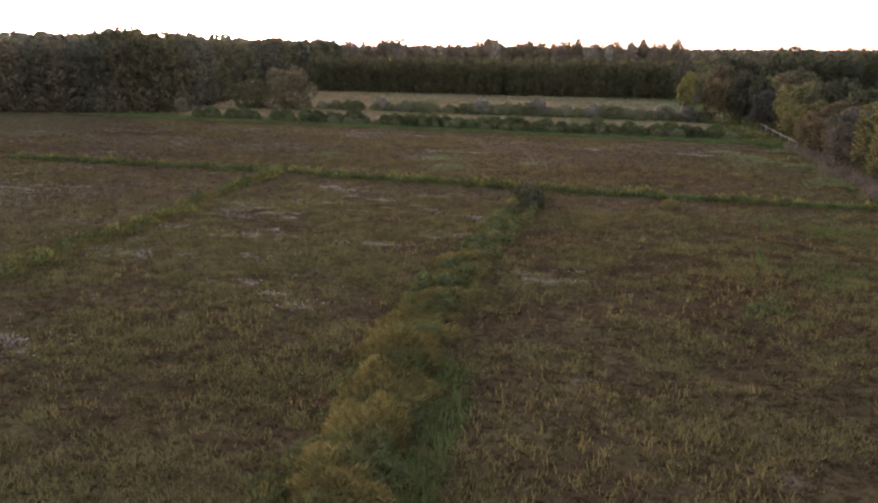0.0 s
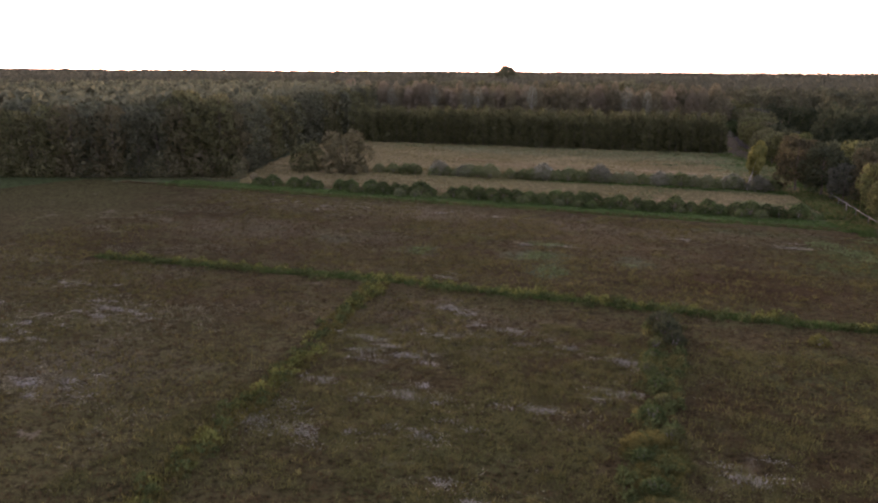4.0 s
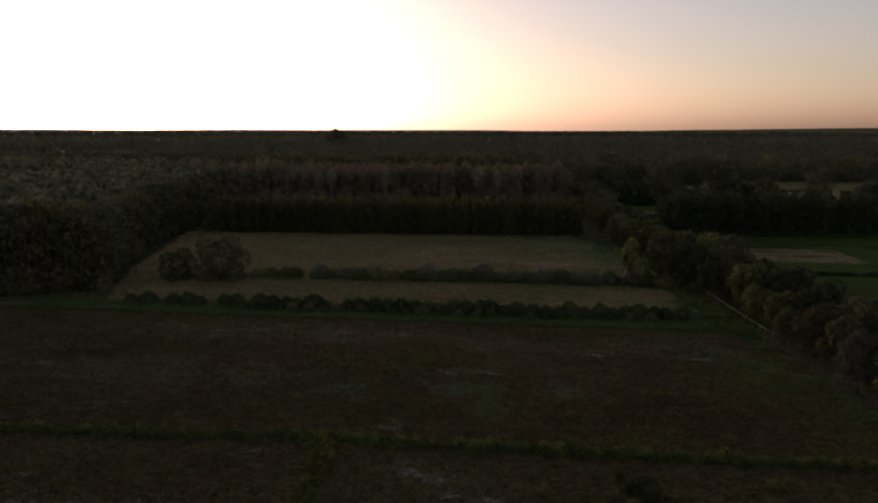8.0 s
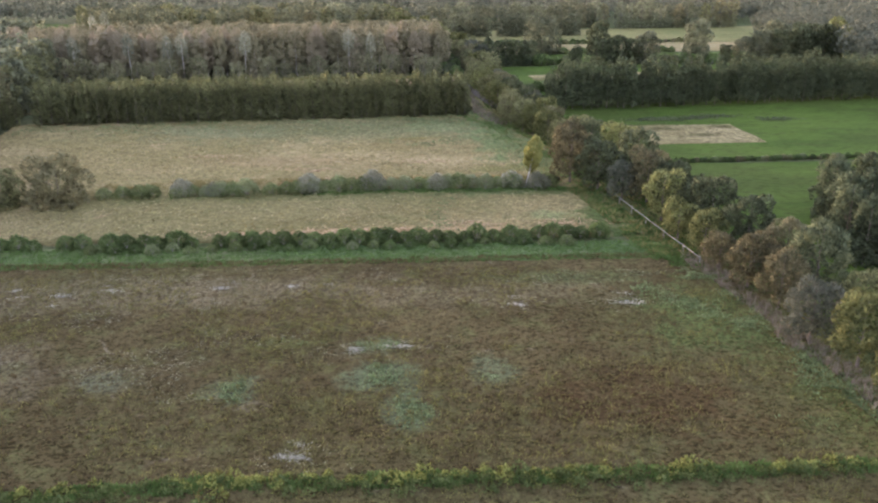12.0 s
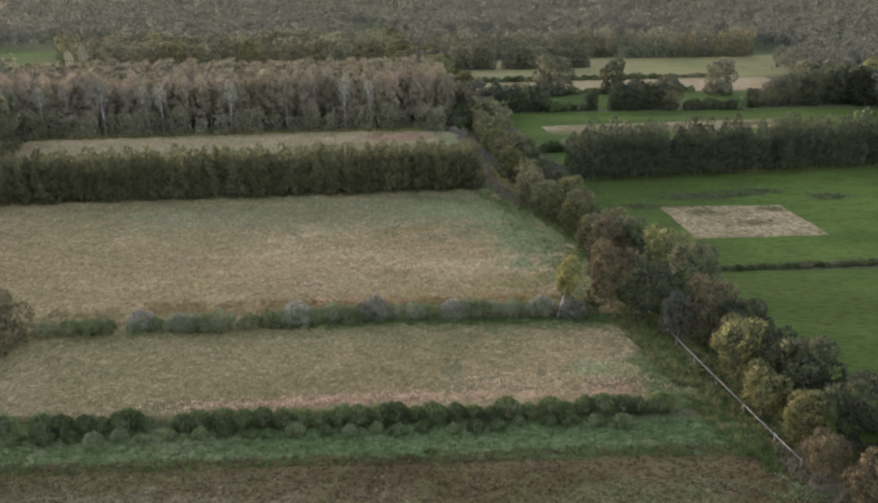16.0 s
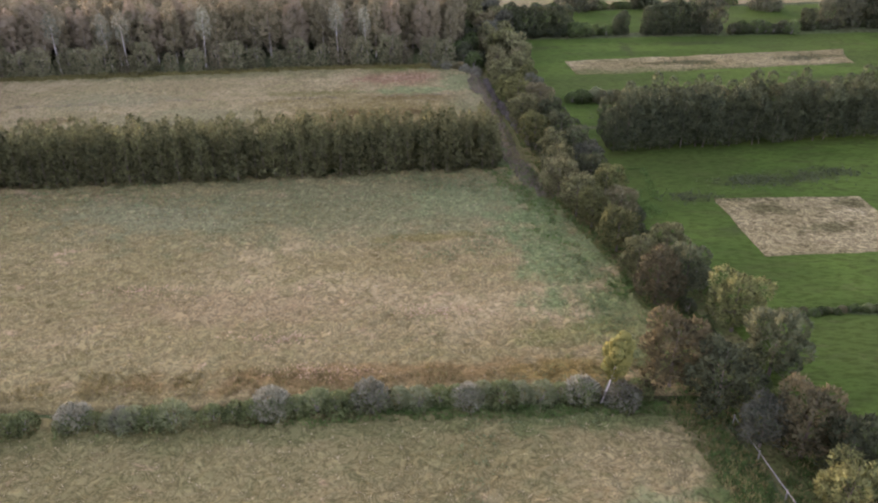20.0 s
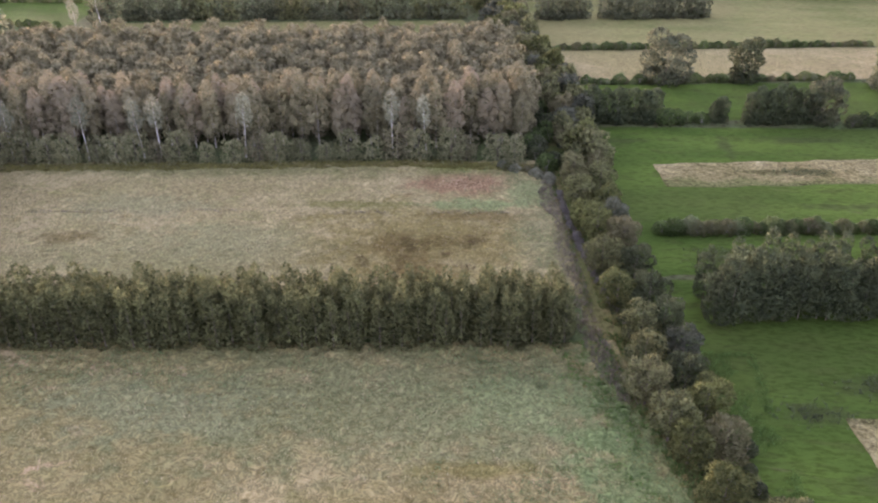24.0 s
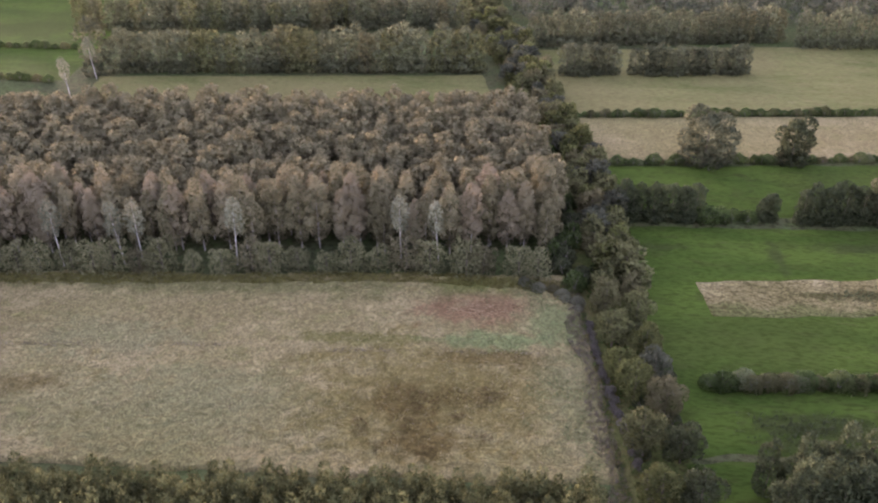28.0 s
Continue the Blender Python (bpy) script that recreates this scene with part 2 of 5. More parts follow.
NARROW_GROWTH = ((-46, 142.5, 26, 1.8, (0.24, 0.165, 0.085), 0.7), (-15, 145, 5, 2.5, (0.24, 0.155, 0.09), 0.6), (-3, 150, 11, 17, RANK_GREEN, 0.95), (-2, 139, 16, 4, RANK_GREEN, 0.9), (-16, 150, 5, 4, LIGHT_GREEN, 0.6), (-40, 158, 22, 3, (0.115, 0.104, 0.042), 0.6), (-20, 164.5, 20, 3.4, (0.068, 0.088, 0.030), 0.85), (-60, 161, 60, 3, (0.088, 0.092, 0.034), 0.6))
BROWN_STAIN = (0.088, 0.064, 0.024)
REAR_GROWTH = ((-100, 256, 60, 16, (0.140, 0.138, 0.064), 0.5), (-58, 264, 38, 24, (0.132, 0.108, 0.040), 0.85), (-61.7, 263, 9, 7, BROWN_STAIN, 0.8), (-57.3, 255, 9, 7, BROWN_STAIN, 0.8), (-51.7, 265, 8, 4, BROWN_STAIN, 0.7), (-47.3, 275.2, 15, 4, BROWN_STAIN, 0.6), (-128, 261, 9, 4, BROWN_STAIN, 0.6), (-73, 279.2, 18, 3, (0.110, 0.105, 0.036), 0.7),
               (-50, 290.5, 19, 8, (0.170, 0.100, 0.056), 0.8), (-36.5, 287, 9, 12, LIGHT_GREEN, 0.75), (-47, 280.3, 17, 4, LIGHT_GREEN, 0.85), (-52, 299, 14, 4, (0.115, 0.120, 0.034), 0.8), (-33, 266, 9, 22, (0.130, 0.135, 0.066), 0.6), (-94, 262, 22, 11, (0.150, 0.150, 0.078), 0.35), (-120, 276, 22, 8, (0.145, 0.150, 0.078), 0.45), (-110, 296, 80, 6, (0.098, 0.100, 0.040), 0.7))
RUSH = (0.036, 0.046, 0.015)
MEADOW_GROWTH = tuple((x, y, w, d, RUSH, 0.75) for x, y, w, d in ((19.5, 230.3, 9, 4), (29.5, 232.3, 8, 3.4), (5.1, 223.4, 6, 3), (36.3, 234.6, 8, 3), (9.4, 263.8, 11, 5), (-0.3, 263.5, 7, 3.4), (2.1, 259.3, 8, 3), (11.7, 314, 2.2, 12), (50, 230, 7, 3), (12, 212, 6, 2.4), (-14, 318, 9, 2.4), (30, 320, 18, 3), (60, 285, 14, 3), (30, 284, 12, 2.4)))
STUBBLE_GROWTH = tuple((x, y, w, d, (0.070, 0.066, 0.026), 0.8) for x, y, w, d in ((18, 219, 6, 3.4), (26, 212, 6, 2.6), (33, 221, 5, 2.6), (14, 223.5, 8, 2.2), (26, 300.2, 12, 3), (62, 304, 12, 3), (16, 300, 8, 1.6))) + ((24, 292.6, 70, 6, (0.088, 0.096, 0.034), 0.8),)
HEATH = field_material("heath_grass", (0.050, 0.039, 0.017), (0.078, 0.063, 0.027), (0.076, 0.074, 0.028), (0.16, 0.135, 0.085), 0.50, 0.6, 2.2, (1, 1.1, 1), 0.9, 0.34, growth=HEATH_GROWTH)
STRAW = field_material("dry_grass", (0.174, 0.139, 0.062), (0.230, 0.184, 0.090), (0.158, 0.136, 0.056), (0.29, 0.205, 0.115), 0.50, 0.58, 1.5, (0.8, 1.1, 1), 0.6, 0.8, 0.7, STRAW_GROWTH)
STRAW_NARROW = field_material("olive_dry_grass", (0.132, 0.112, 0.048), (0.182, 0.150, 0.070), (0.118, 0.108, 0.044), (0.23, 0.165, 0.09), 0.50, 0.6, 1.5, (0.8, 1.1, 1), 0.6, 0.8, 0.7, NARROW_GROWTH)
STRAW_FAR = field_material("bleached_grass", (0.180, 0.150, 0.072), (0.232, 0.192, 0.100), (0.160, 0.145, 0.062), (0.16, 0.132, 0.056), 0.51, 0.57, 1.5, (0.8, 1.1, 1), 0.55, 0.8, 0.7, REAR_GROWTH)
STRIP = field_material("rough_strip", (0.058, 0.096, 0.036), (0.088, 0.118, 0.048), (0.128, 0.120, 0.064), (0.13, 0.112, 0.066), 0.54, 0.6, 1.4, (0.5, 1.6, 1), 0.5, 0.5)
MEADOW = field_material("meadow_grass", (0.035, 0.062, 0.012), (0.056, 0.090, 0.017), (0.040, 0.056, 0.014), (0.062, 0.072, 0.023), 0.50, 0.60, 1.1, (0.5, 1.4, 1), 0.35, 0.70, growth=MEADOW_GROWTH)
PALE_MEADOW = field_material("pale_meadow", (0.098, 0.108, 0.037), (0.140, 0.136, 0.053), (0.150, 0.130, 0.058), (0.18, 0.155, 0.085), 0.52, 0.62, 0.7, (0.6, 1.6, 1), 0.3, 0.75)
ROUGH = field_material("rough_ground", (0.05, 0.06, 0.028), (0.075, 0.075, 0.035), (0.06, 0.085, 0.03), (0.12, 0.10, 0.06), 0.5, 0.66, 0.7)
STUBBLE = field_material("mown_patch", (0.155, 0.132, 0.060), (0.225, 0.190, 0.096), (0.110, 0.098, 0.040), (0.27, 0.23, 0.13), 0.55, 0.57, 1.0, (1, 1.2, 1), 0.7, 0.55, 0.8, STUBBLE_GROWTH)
LEAF_ROW = leaf_material("row_leaves", (0.052, 0.060, 0.028), (0.188, 0.192, 0.088), second=(0.125, 0.114, 0.062))
LEAF_OLIVE = leaf_material("olive_leaves", (0.050, 0.058, 0.024), (0.160, 0.168, 0.064))
LEAF_RUSSET = leaf_material("russet_leaves", (0.048, 0.048, 0.026), (0.112, 0.100, 0.052))
LEAF_GREY = leaf_material("willow_leaves", (0.056, 0.063, 0.042), (0.118, 0.124, 0.086))
LEAF_DARK = leaf_material("dark_leaves", (0.034, 0.042, 0.023), (0.095, 0.108, 0.056))
LEAF_YELLOW = leaf_material("yellow_leaves", (0.125, 0.128, 0.040), (0.205, 0.200, 0.064))
GRASS_LUSH = leaf_material("lush_blades", (0.066, 0.094, 0.040), (0.130, 0.166, 0.074), 0.4)
LEAF_PLANT = leaf_material("alder_leaves", (0.048, 0.054, 0.026), (0.142, 0.148, 0.066), spread=0.3)
LEAF_BIRCH = leaf_material("birch_leaves", (0.126, 0.117, 0.066), (0.256, 0.232, 0.136), spread=0.6, second=(0.188, 0.160, 0.106))
# greyed and lightened in the base colour to stand for haze on far copses
LEAF_COPSE = leaf_material("copse_leaves", (0.062, 0.072, 0.044), (0.150, 0.158, 0.092))
LEAF_SHRUB = leaf_material("shrub_leaves", (0.070, 0.098, 0.038), (0.208, 0.246, 0.102), spread=0.6, second=(0.160, 0.180, 0.096))
LEAF_WILLOW = leaf_material("silvery_leaves", (0.132, 0.136, 0.090), (0.245, 0.246, 0.168))
# part of the distance haze is put into this paler, more even leaf colour
LEAF_FAR = leaf_material("far_leaves", (0.066, 0.074, 0.052), (0.115, 0.120, 0.080), spread=0.3)
VERGE = field_material("verge_grass", (0.056, 0.074, 0.022), (0.086, 0.092, 0.032), (0.112, 0.100, 0.042), (0.16, 0.13, 0.07), 0.50, 0.6, 1.2)
GRASS_PALE = leaf_material("pale_blades", (0.165, 0.150, 0.088), (0.28, 0.258, 0.165), 0.3)
GRASS_WEED = leaf_material("dead_weeds", (0.095, 0.082, 0.058), (0.165, 0.142, 0.102), 0.3)
WOOD_POST = bark_material("weathered_post", (0.21, 0.195, 0.165), (0.13, 0.12, 0.10), (2, 2, 0.4))
GRASS_RED = leaf_material("reddish_blades", (0.26, 0.17, 0.10), (0.38, 0.27, 0.17), 0.3)
GRASS_HEATH = leaf_material("heath_blades", (0.090, 0.088, 0.028), (0.205, 0.185, 0.062), 0.4)
GRASS_BROWN = leaf_material("brown_blades", (0.058, 0.040, 0.019), (0.115, 0.084, 0.040), 0.3)
GRASS_GREEN = leaf_material("green_blades", (0.037, 0.070, 0.018), (0.086, 0.138, 0.040), 0.4)
GRASS_STRAW = leaf_material("straw_blades", (0.150, 0.124, 0.066), (0.250, 0.208, 0.122), 0.3)
LEAF_DEAD = leaf_material("leafless_twigs", (0.100, 0.090, 0.078), (0.172, 0.156, 0.136), 0.2)
LEAF_EDGE = leaf_material("edge_leaves", (0.122, 0.128, 0.066), (0.250, 0.242, 0.132), spread=0.6)
LEAF_HEDGE = leaf_material("hedge_leaves", (0.036, 0.056, 0.022), (0.112, 0.156, 0.056))
LEAF_BELT = leaf_material("belt_leaves", (0.030, 0.041, 0.025), (0.088, 0.104, 0.054), spread=0.3)
WEED_YELLOW = leaf_material("yellow_weeds", (0.104, 0.122, 0.032), (0.255, 0.272, 0.078), 0.4)
WEED_GREEN = leaf_material("green_weeds", (0.044, 0.060, 0.022), (0.105, 0.132, 0.046), 0.4)
GRASS_MOUND = leaf_material("feathery_blades", (0.080, 0.080, 0.024), (0.195, 0.172, 0.054), 0.4)
GRASS_SWARD = leaf_material("sward_blades", (0.080, 0.078, 0.026), (0.165, 0.150, 0.058), 0.3)
GRASS_MAT = leaf_material("matted_blades", (0.066, 0.066, 0.022), (0.138, 0.132, 0.046), 0.3)
GRASS_BLEACHED = leaf_material("bleached_blades", (0.26, 0.245, 0.185), (0.43, 0.405, 0.325), 0.3)
GRASS_OCHRE = leaf_material("ochre_blades", (0.120, 0.100, 0.038), (0.210, 0.175, 0.070), 0.3)
BARK = bark_material("grey_bark", (0.13, 0.105, 0.08), (0.06, 0.05, 0.04), (2, 2, 0.5))
PALE_BARK = bark_material("pale_bark", (0.36, 0.33, 0.29), (0.16, 0.14, 0.12), (0.8, 0.8, 2))
BIRCH_BARK = bark_material("birch_bark", (0.50, 0.47, 0.42), (0.16, 0.14, 0.12), (0.6, 0.6, 3))
TWIG = bark_material("dead_twigs", (0.24, 0.21, 0.19), (0.14, 0.12, 0.11), (2, 2, 0.5))


# ---- mesh tools ----
def noise2(x, y, size, seed=0):
    """Smooth value noise, 0 to 1, in cells of that many metres."""
    u, v = np.asarray(x, float) / size, np.asarray(y, float) / size
    i, j = np.floor(u), np.floor(v)
    a, b = u - i, v - j
    a, b = a * a * (3 - 2 * a), b * b * (3 - 2 * b)
    def cell(p, q):
        h = np.sin(p * 127.1 + q * 311.7 + seed * 74.7) * 43758.5453
        return h - np.floor(h)
    return (cell(i, j) * (1 - a) + cell(i + 1, j) * a) * (1 - b) + (cell(i, j + 1) * (1 - a) + cell(i + 1, j + 1) * a) * b


def mesh_of(name, verts, faces, material, smooth=False):
    """A mesh from arrays: faces all with the same number of corners."""
    me = bpy.data.meshes.new(name)
    verts, faces = np.asarray(verts, np.float32), np.asarray(faces, np.int32)
    k = faces.shape[1]
    me.vertices.add(len(verts))
    me.vertices.foreach_set("co", verts.ravel())
    me.loops.add(faces.size)
    me.loops.foreach_set("vertex_index", faces.ravel())
    me.polygons.add(len(faces))
    me.polygons.foreach_set("loop_start", np.arange(len(faces), dtype=np.int32) * k)
    me.update(calc_edges=True)
    if smooth:
        me.polygons.foreach_set("use_smooth", np.ones(len(faces), bool))
    for m in material if isinstance(material, tuple) else (material,):
        me.materials.append(m)
    return me


LEAF_NORMALS = {}
def leafy(name, v, f, out, material):
    """A mesh of leaf quads shaded as the soft crown that they make up: each leans to its way out."""
    me = mesh_of(name, v, f, material, True)
    q = v.reshape(-1, 4, 3)
    face = unit(np.cross(q[:, 2] - q[:, 0], q[:, 3] - q[:, 1]))
    n = np.repeat(unit(unit(out) + 0.45 * face + (0, 0, 0.1)), 4, axis=0)
    me.normals_split_custom_set_from_vertices(n.astype(np.float32))
    LEAF_NORMALS[me.name] = n
    return me


def part(name, me, parent, label=""):
    ob = new(name, me)
    ob.parent = parent
    return tagged(ob, label)


def grid_faces(rows, cols):
    i = (np.arange(rows - 1)[:, None] * cols + np.arange(cols - 1)).ravel()
    return np.stack((i, i + 1, i + cols + 1, i + cols), 1)


def unit(v):
    return v / np.maximum(np.linalg.norm(v, axis=1, keepdims=True), 1e-9)


def sprays(rng, at, out, size, ragged=0.9, slim=0.55):
    """Leaf sprays: a small pointed quad at each place, turned loosely to the way out."""
    k = len(at)
    n = unit(out + ragged * rng.normal(size=(k, 3)))
    a = unit(np.cross(n, rng.normal(size=(k, 3))))
    b = np.cross(n, a)
    s = size * rng.uniform(0.6, 1.4, (k, 1))
    a, b = a * s, b * s * slim
    bend = n * s * rng.uniform(-0.35, 0.35, (k, 1))
    v = np.stack((at - a, at - b * 0.9 + bend, at + a, at + b + bend), 1).reshape(-1, 3)
    return v, np.arange(4 * k).reshape(-1, 4)


def plumes(rng, at, out, size, slim=0.35, rise=0.6, ragged=0.5):
    """Leafy shoots: slim pointed quads that reach out and up."""
    k = len(at)
    a = unit(out * (1, 1, 0.6) + (0, 0, rise) + ragged * rng.normal(size=(k, 3)))
    b = unit(np.cross(a, out * 0.4 + rng.normal(size=(k, 3))))
    b = b * np.where((np.cross(a, b) * out).sum(axis=1, keepdims=True) < 0, -1.0, 1.0)
    s = size * rng.uniform(0.6, 1.4, (k, 1))
    a, b = a * s, b * s * slim
    v = np.stack((at - a * 0.6, at - b, at + a * 1.2, at + b), 1).reshape(-1, 3)
    return v, np.arange(4 * k).reshape(-1, 4)


def crown_points(rng, lobes, count, depth=0.28):
    """Places on and just within the lobes' skins, none deep inside another lobe, more above than below."""
    c, r = np.array([q[0] for q in lobes], float), np.array([q[1] for q in lobes], float)
    area = r.prod(axis=1) ** (2 / 3)
    which = rng.choice(len(lobes), count * 2, p=area / area.sum())
    d = unit(rng.normal(size=(count * 2, 3)) + (0, 0, 0.25))
    p = c[which] + d * r[which] * (1 - depth * rng.random((count * 2, 1)) ** 1.6)
    q = ((p[:, None, :] - c[None]) / r[None])
    buried = (np.linalg.norm(q, axis=2) < 0.72).any(axis=1)
    ok = ~buried | (rng.random(count * 2) < 0.08)
    return p[ok][:count], d[ok][:count]


def tube(points, radii, sides=6):
    """A tapered limb through the points."""
    p, v = np.asarray(points, float), []
    for i, (q, r) in enumerate(zip(p, radii)):
        t = p[min(i + 1, len(p) - 1)] - p[max(i - 1, 0)]
        t = t / np.linalg.norm(t)
        a = np.cross(t, (0.3, 1, 0.1))
        a /= np.linalg.norm(a)
        b = np.cross(t, a)
        ang = np.arange(sides) * 2 * math.pi / sides
        v.append(q + r * (np.cos(ang)[:, None] * a + np.sin(ang)[:, None] * b))
    f = []
    for i in range(len(p) - 1):
        for j in range(sides):
            k = (j + 1) % sides
            f.append((i * sides + j, i * sides + k, (i + 1) * sides + k, (i + 1) * sides + j))
    return np.concatenate(v), np.array(f)


def joined(pieces):
    v, f, n = [], [], 0
    for a, b in pieces:
        v.append(a)
        f.append(b + n)
        n += len(a)
    return np.concatenate(v), np.concatenate(f)


# ---- plants, each built once about its foot ----
def limbs(rng, height, girth, spread, count, lean=0.0, start=0.3):
    top = np.array([lean * height, 0, height * 0.93])
    stem = [top * s + rng.normal(size=3) * 0.02 * height * s * (1 - s) for s in (0, 0.25, 0.5, 0.75, 1.0)]
    stem[0] = np.array([0, 0, -0.3])
    out = [tube(stem, [girth * g for g in (1.25, 0.9, 0.65, 0.4, 0.12)])]
    for i in range(count):
        s = start + (0.85 - start) * (i + rng.random()) / count
        foot = np.array(stem[0]) * (1 - s) + top * s
        a = rng.uniform(0, 2 * math.pi)
        reach = spread * rng.uniform(0.5, 0.9) * (1.15 - s)
        tip = foot + np.array([math.cos(a) * reach, math.sin(a) * reach, reach * rng.uniform(0.5, 1.0)])
        out.append(tube([foot, (foot + tip) / 2 + (0, 0, -0.06 * reach), tip], [girth * 0.4 * (1.1 - s), girth * 0.24 * (1.1 - s), girth * 0.06], 5))
    return joined(out)


def plant(name, rng, height, lobes, leaves, size, leaf, bark, girth, spread, branches, lean=0.0, start=0.3, slim=0.55, ragged=0.9, shoots=True):
    """A tree or shrub: an empty at its foot with its trunk and crown."""
    root = new(name)
    v, f = limbs(rng, height, girth, spread, branches, lean, start)
    part("trunk", mesh_of("trunk", v, f, bark, True), root)
    at, out = crown_points(rng, lobes, leaves)
    v, f = plumes(rng, at, out, size * 1.15, slim * 0.8) if shoots else sprays(rng, at, out, size, ragged, slim)
    part("crown", leafy("crown", v, f, out, leaf), root)
    return root


def broad_lobes(rng, height, width, foot, count):
    lobes = [((0, 0, foot + (height - foot) * 0.5), (width * 0.36, width * 0.36, (height - foot) * 0.42))]
    if foot < 0.5:                                   # leafy down to the ground
        for i in range(6):
            lobes.append(((math.cos(i * 1.05) * width * 0.28, math.sin(i * 1.05) * width * 0.28, height * 0.1), (width * 0.2, width * 0.2, height * 0.13)))
    for i in range(count):
        z = foot + (height - foot) * (0.12 + 0.72 * (i + rng.random()) / count)
        s = (z - foot) / (height - foot)
        reach = width * 0.5 * math.sin(math.pi * (0.18 + 0.72 * s)) * rng.uniform(0.5, 0.8)
        a = i * 2.4 + rng.uniform(-0.5, 0.5)
        r = width * rng.uniform(0.17, 0.26)
        lobes.append(((math.cos(a) * reach, math.sin(a) * reach, z), (r, r, r * rng.uniform(0.8, 1.1))))
    return lobes


def column_lobes(rng, height, width, foot):
    lobes = []
    for i in range(7):
        s = i / 6
        r = width * 0.5 * (0.95 - 0.5 * s ** 2.2) * rng.uniform(0.8, 1.15)
        lobes.append(((rng.normal() * width * 0.1, rng.normal() * width * 0.1, foot + r + (height - foot - 1.6 * r) * s), (r, r, (height - foot) * 0.16)))
    return lobes


def dome_lobes(rng, height, width, count):
    lobes = [((0, 0, height * 0.42), (width * 0.46, width * 0.46, height * 0.5))]
    for i in range(count):
        a, q = i * 2.4, math.sqrt((i + 0.5) / count)
        r = width * rng.uniform(0.16, 0.24)
        lobes.append(((math.cos(a) * q * width * 0.34, math.sin(a) * q * width * 0.34, height * (0.85 - 0.55 * q * q) - r * 0.4), (r, r, r * 1.2)))
    return lobes


def row_tree(seed, leaf, height=8.0, width=6.0, foot=1.2, leaves=3000, size=0.22, name="roadside_tree"):
    rng = np.random.default_rng(seed)
    return plant(name, rng, height, broad_lobes(rng, height, width, foot, 11), leaves, size, leaf, BARK, 0.16, width * 0.6, 8)


def alder(seed, height=11.5, width=3.5, leaves=1250, leaf=None, name="alder_tree"):
    rng = np.random.default_rng(seed)
    return plant(name, rng, height, column_lobes(rng, height, width, 0.1), leaves, 0.27, leaf or LEAF_PLANT, BARK, 0.1, 1.2, 6, slim=0.45)


def birch(seed, height=16.0, width=4.6, leaves=1500, foot=0.2, leaf=None, lean=0.0, bark=None, girth=0.14):
    rng = np.random.default_rng(seed)
    lobes = [((x + lean * z, y, z), (r[0], r[1], r[2] * 1.4)) for (x, y, z), r in broad_lobes(rng, height, width, height * foot, 11)]
    return plant("birch_tree", rng, height, lobes, leaves, 0.28, leaf or LEAF_BIRCH, bark or BARK, girth, width * 0.5, 7, lean, foot, 0.6, 0.55, False)


def shrub(seed, leaf, height=3.0, width=3.4, leaves=800, size=0.2, name="hedge_shrub", bark=None):
    rng = np.random.default_rng(seed)
    root = new(name)
    stems = []
    for i in range(9):
        a = i * 0.7 + rng.random()
        q = width * rng.uniform(0.1, 0.4)
        stems.append(tube([(0.1 * math.cos(a), 0.1 * math.sin(a), -0.15), (0.45 * q * math.cos(a), 0.45 * q * math.sin(a), height * 0.45), (q * math.cos(a), q * math.sin(a), height * rng.uniform(0.75, 1.0))], (0.045, 0.03, 0.008), 5))
    part("framework", mesh_of("framework", *joined(stems), bark or TWIG, True), root)
    at, out = crown_points(rng, dome_lobes(rng, height, width, 9), int(leaves * 1.7), 0.3)
    v, f = plumes(rng, at, out, size * 1.05, 0.36, 0.7, 0.4)
    part("foliage", leafy("foliage", v, f, out, leaf), root)
    return root


def grass_mound(seed, width, height, shoots=5200, leaf=None):
    """A dome of tall feathery grass."""
    rng = np.random.default_rng(seed)
    d = unit(rng.normal(size=(shoots, 3)) * (1, 1, 0.8) + (0, 0, 0.45))
    d[:, 2] = np.abs(d[:, 2])
    wave = 0.62 + 0.6 * noise2(d[:, 0] * 9, d[:, 1] * 9, 3.0, seed)[:, None]
    at = d * (width / 2, width / 2, height) * wave * (1 - 0.35 * rng.random((shoots, 1)) ** 2)
    v, f = plumes(rng, at, d, 0.15, 0.10, 0.5, 0.6)
    return leafy("grass_mound", v, f, d, leaf or GRASS_MOUND)


def weed_dome(seed, height=0.7, width=1.0, leaves=80, size=0.11):
    """One bushy weed: leaf places and faces alone."""
    rng = np.random.default_rng(seed)
    d = unit(rng.normal(size=(leaves, 3)) + (0, 0, 0.5))
    d[:, 2] = np.abs(d[:, 2])
    at = d * (width / 2, width / 2, height) * (1 - 0.4 * rng.random((leaves, 1)) ** 1.5)
    return (*plumes(rng, at, d, size, 0.45, 0.5, 0.6), np.repeat(d, 4, axis=0))


def low_crown(seed, height=14.0, width=6.0, leaves=46, size=1.0, foot=2.5):
    """Leaf sprays of a tree too far off for more: places and faces alone."""
    rng = np.random.default_rng(seed)
    at, out = crown_points(rng, broad_lobes(rng, height, width, foot, 7), leaves)
    return (*sprays(rng, at, out, size, 0.6, 0.75), np.repeat(out, 4, axis=0))


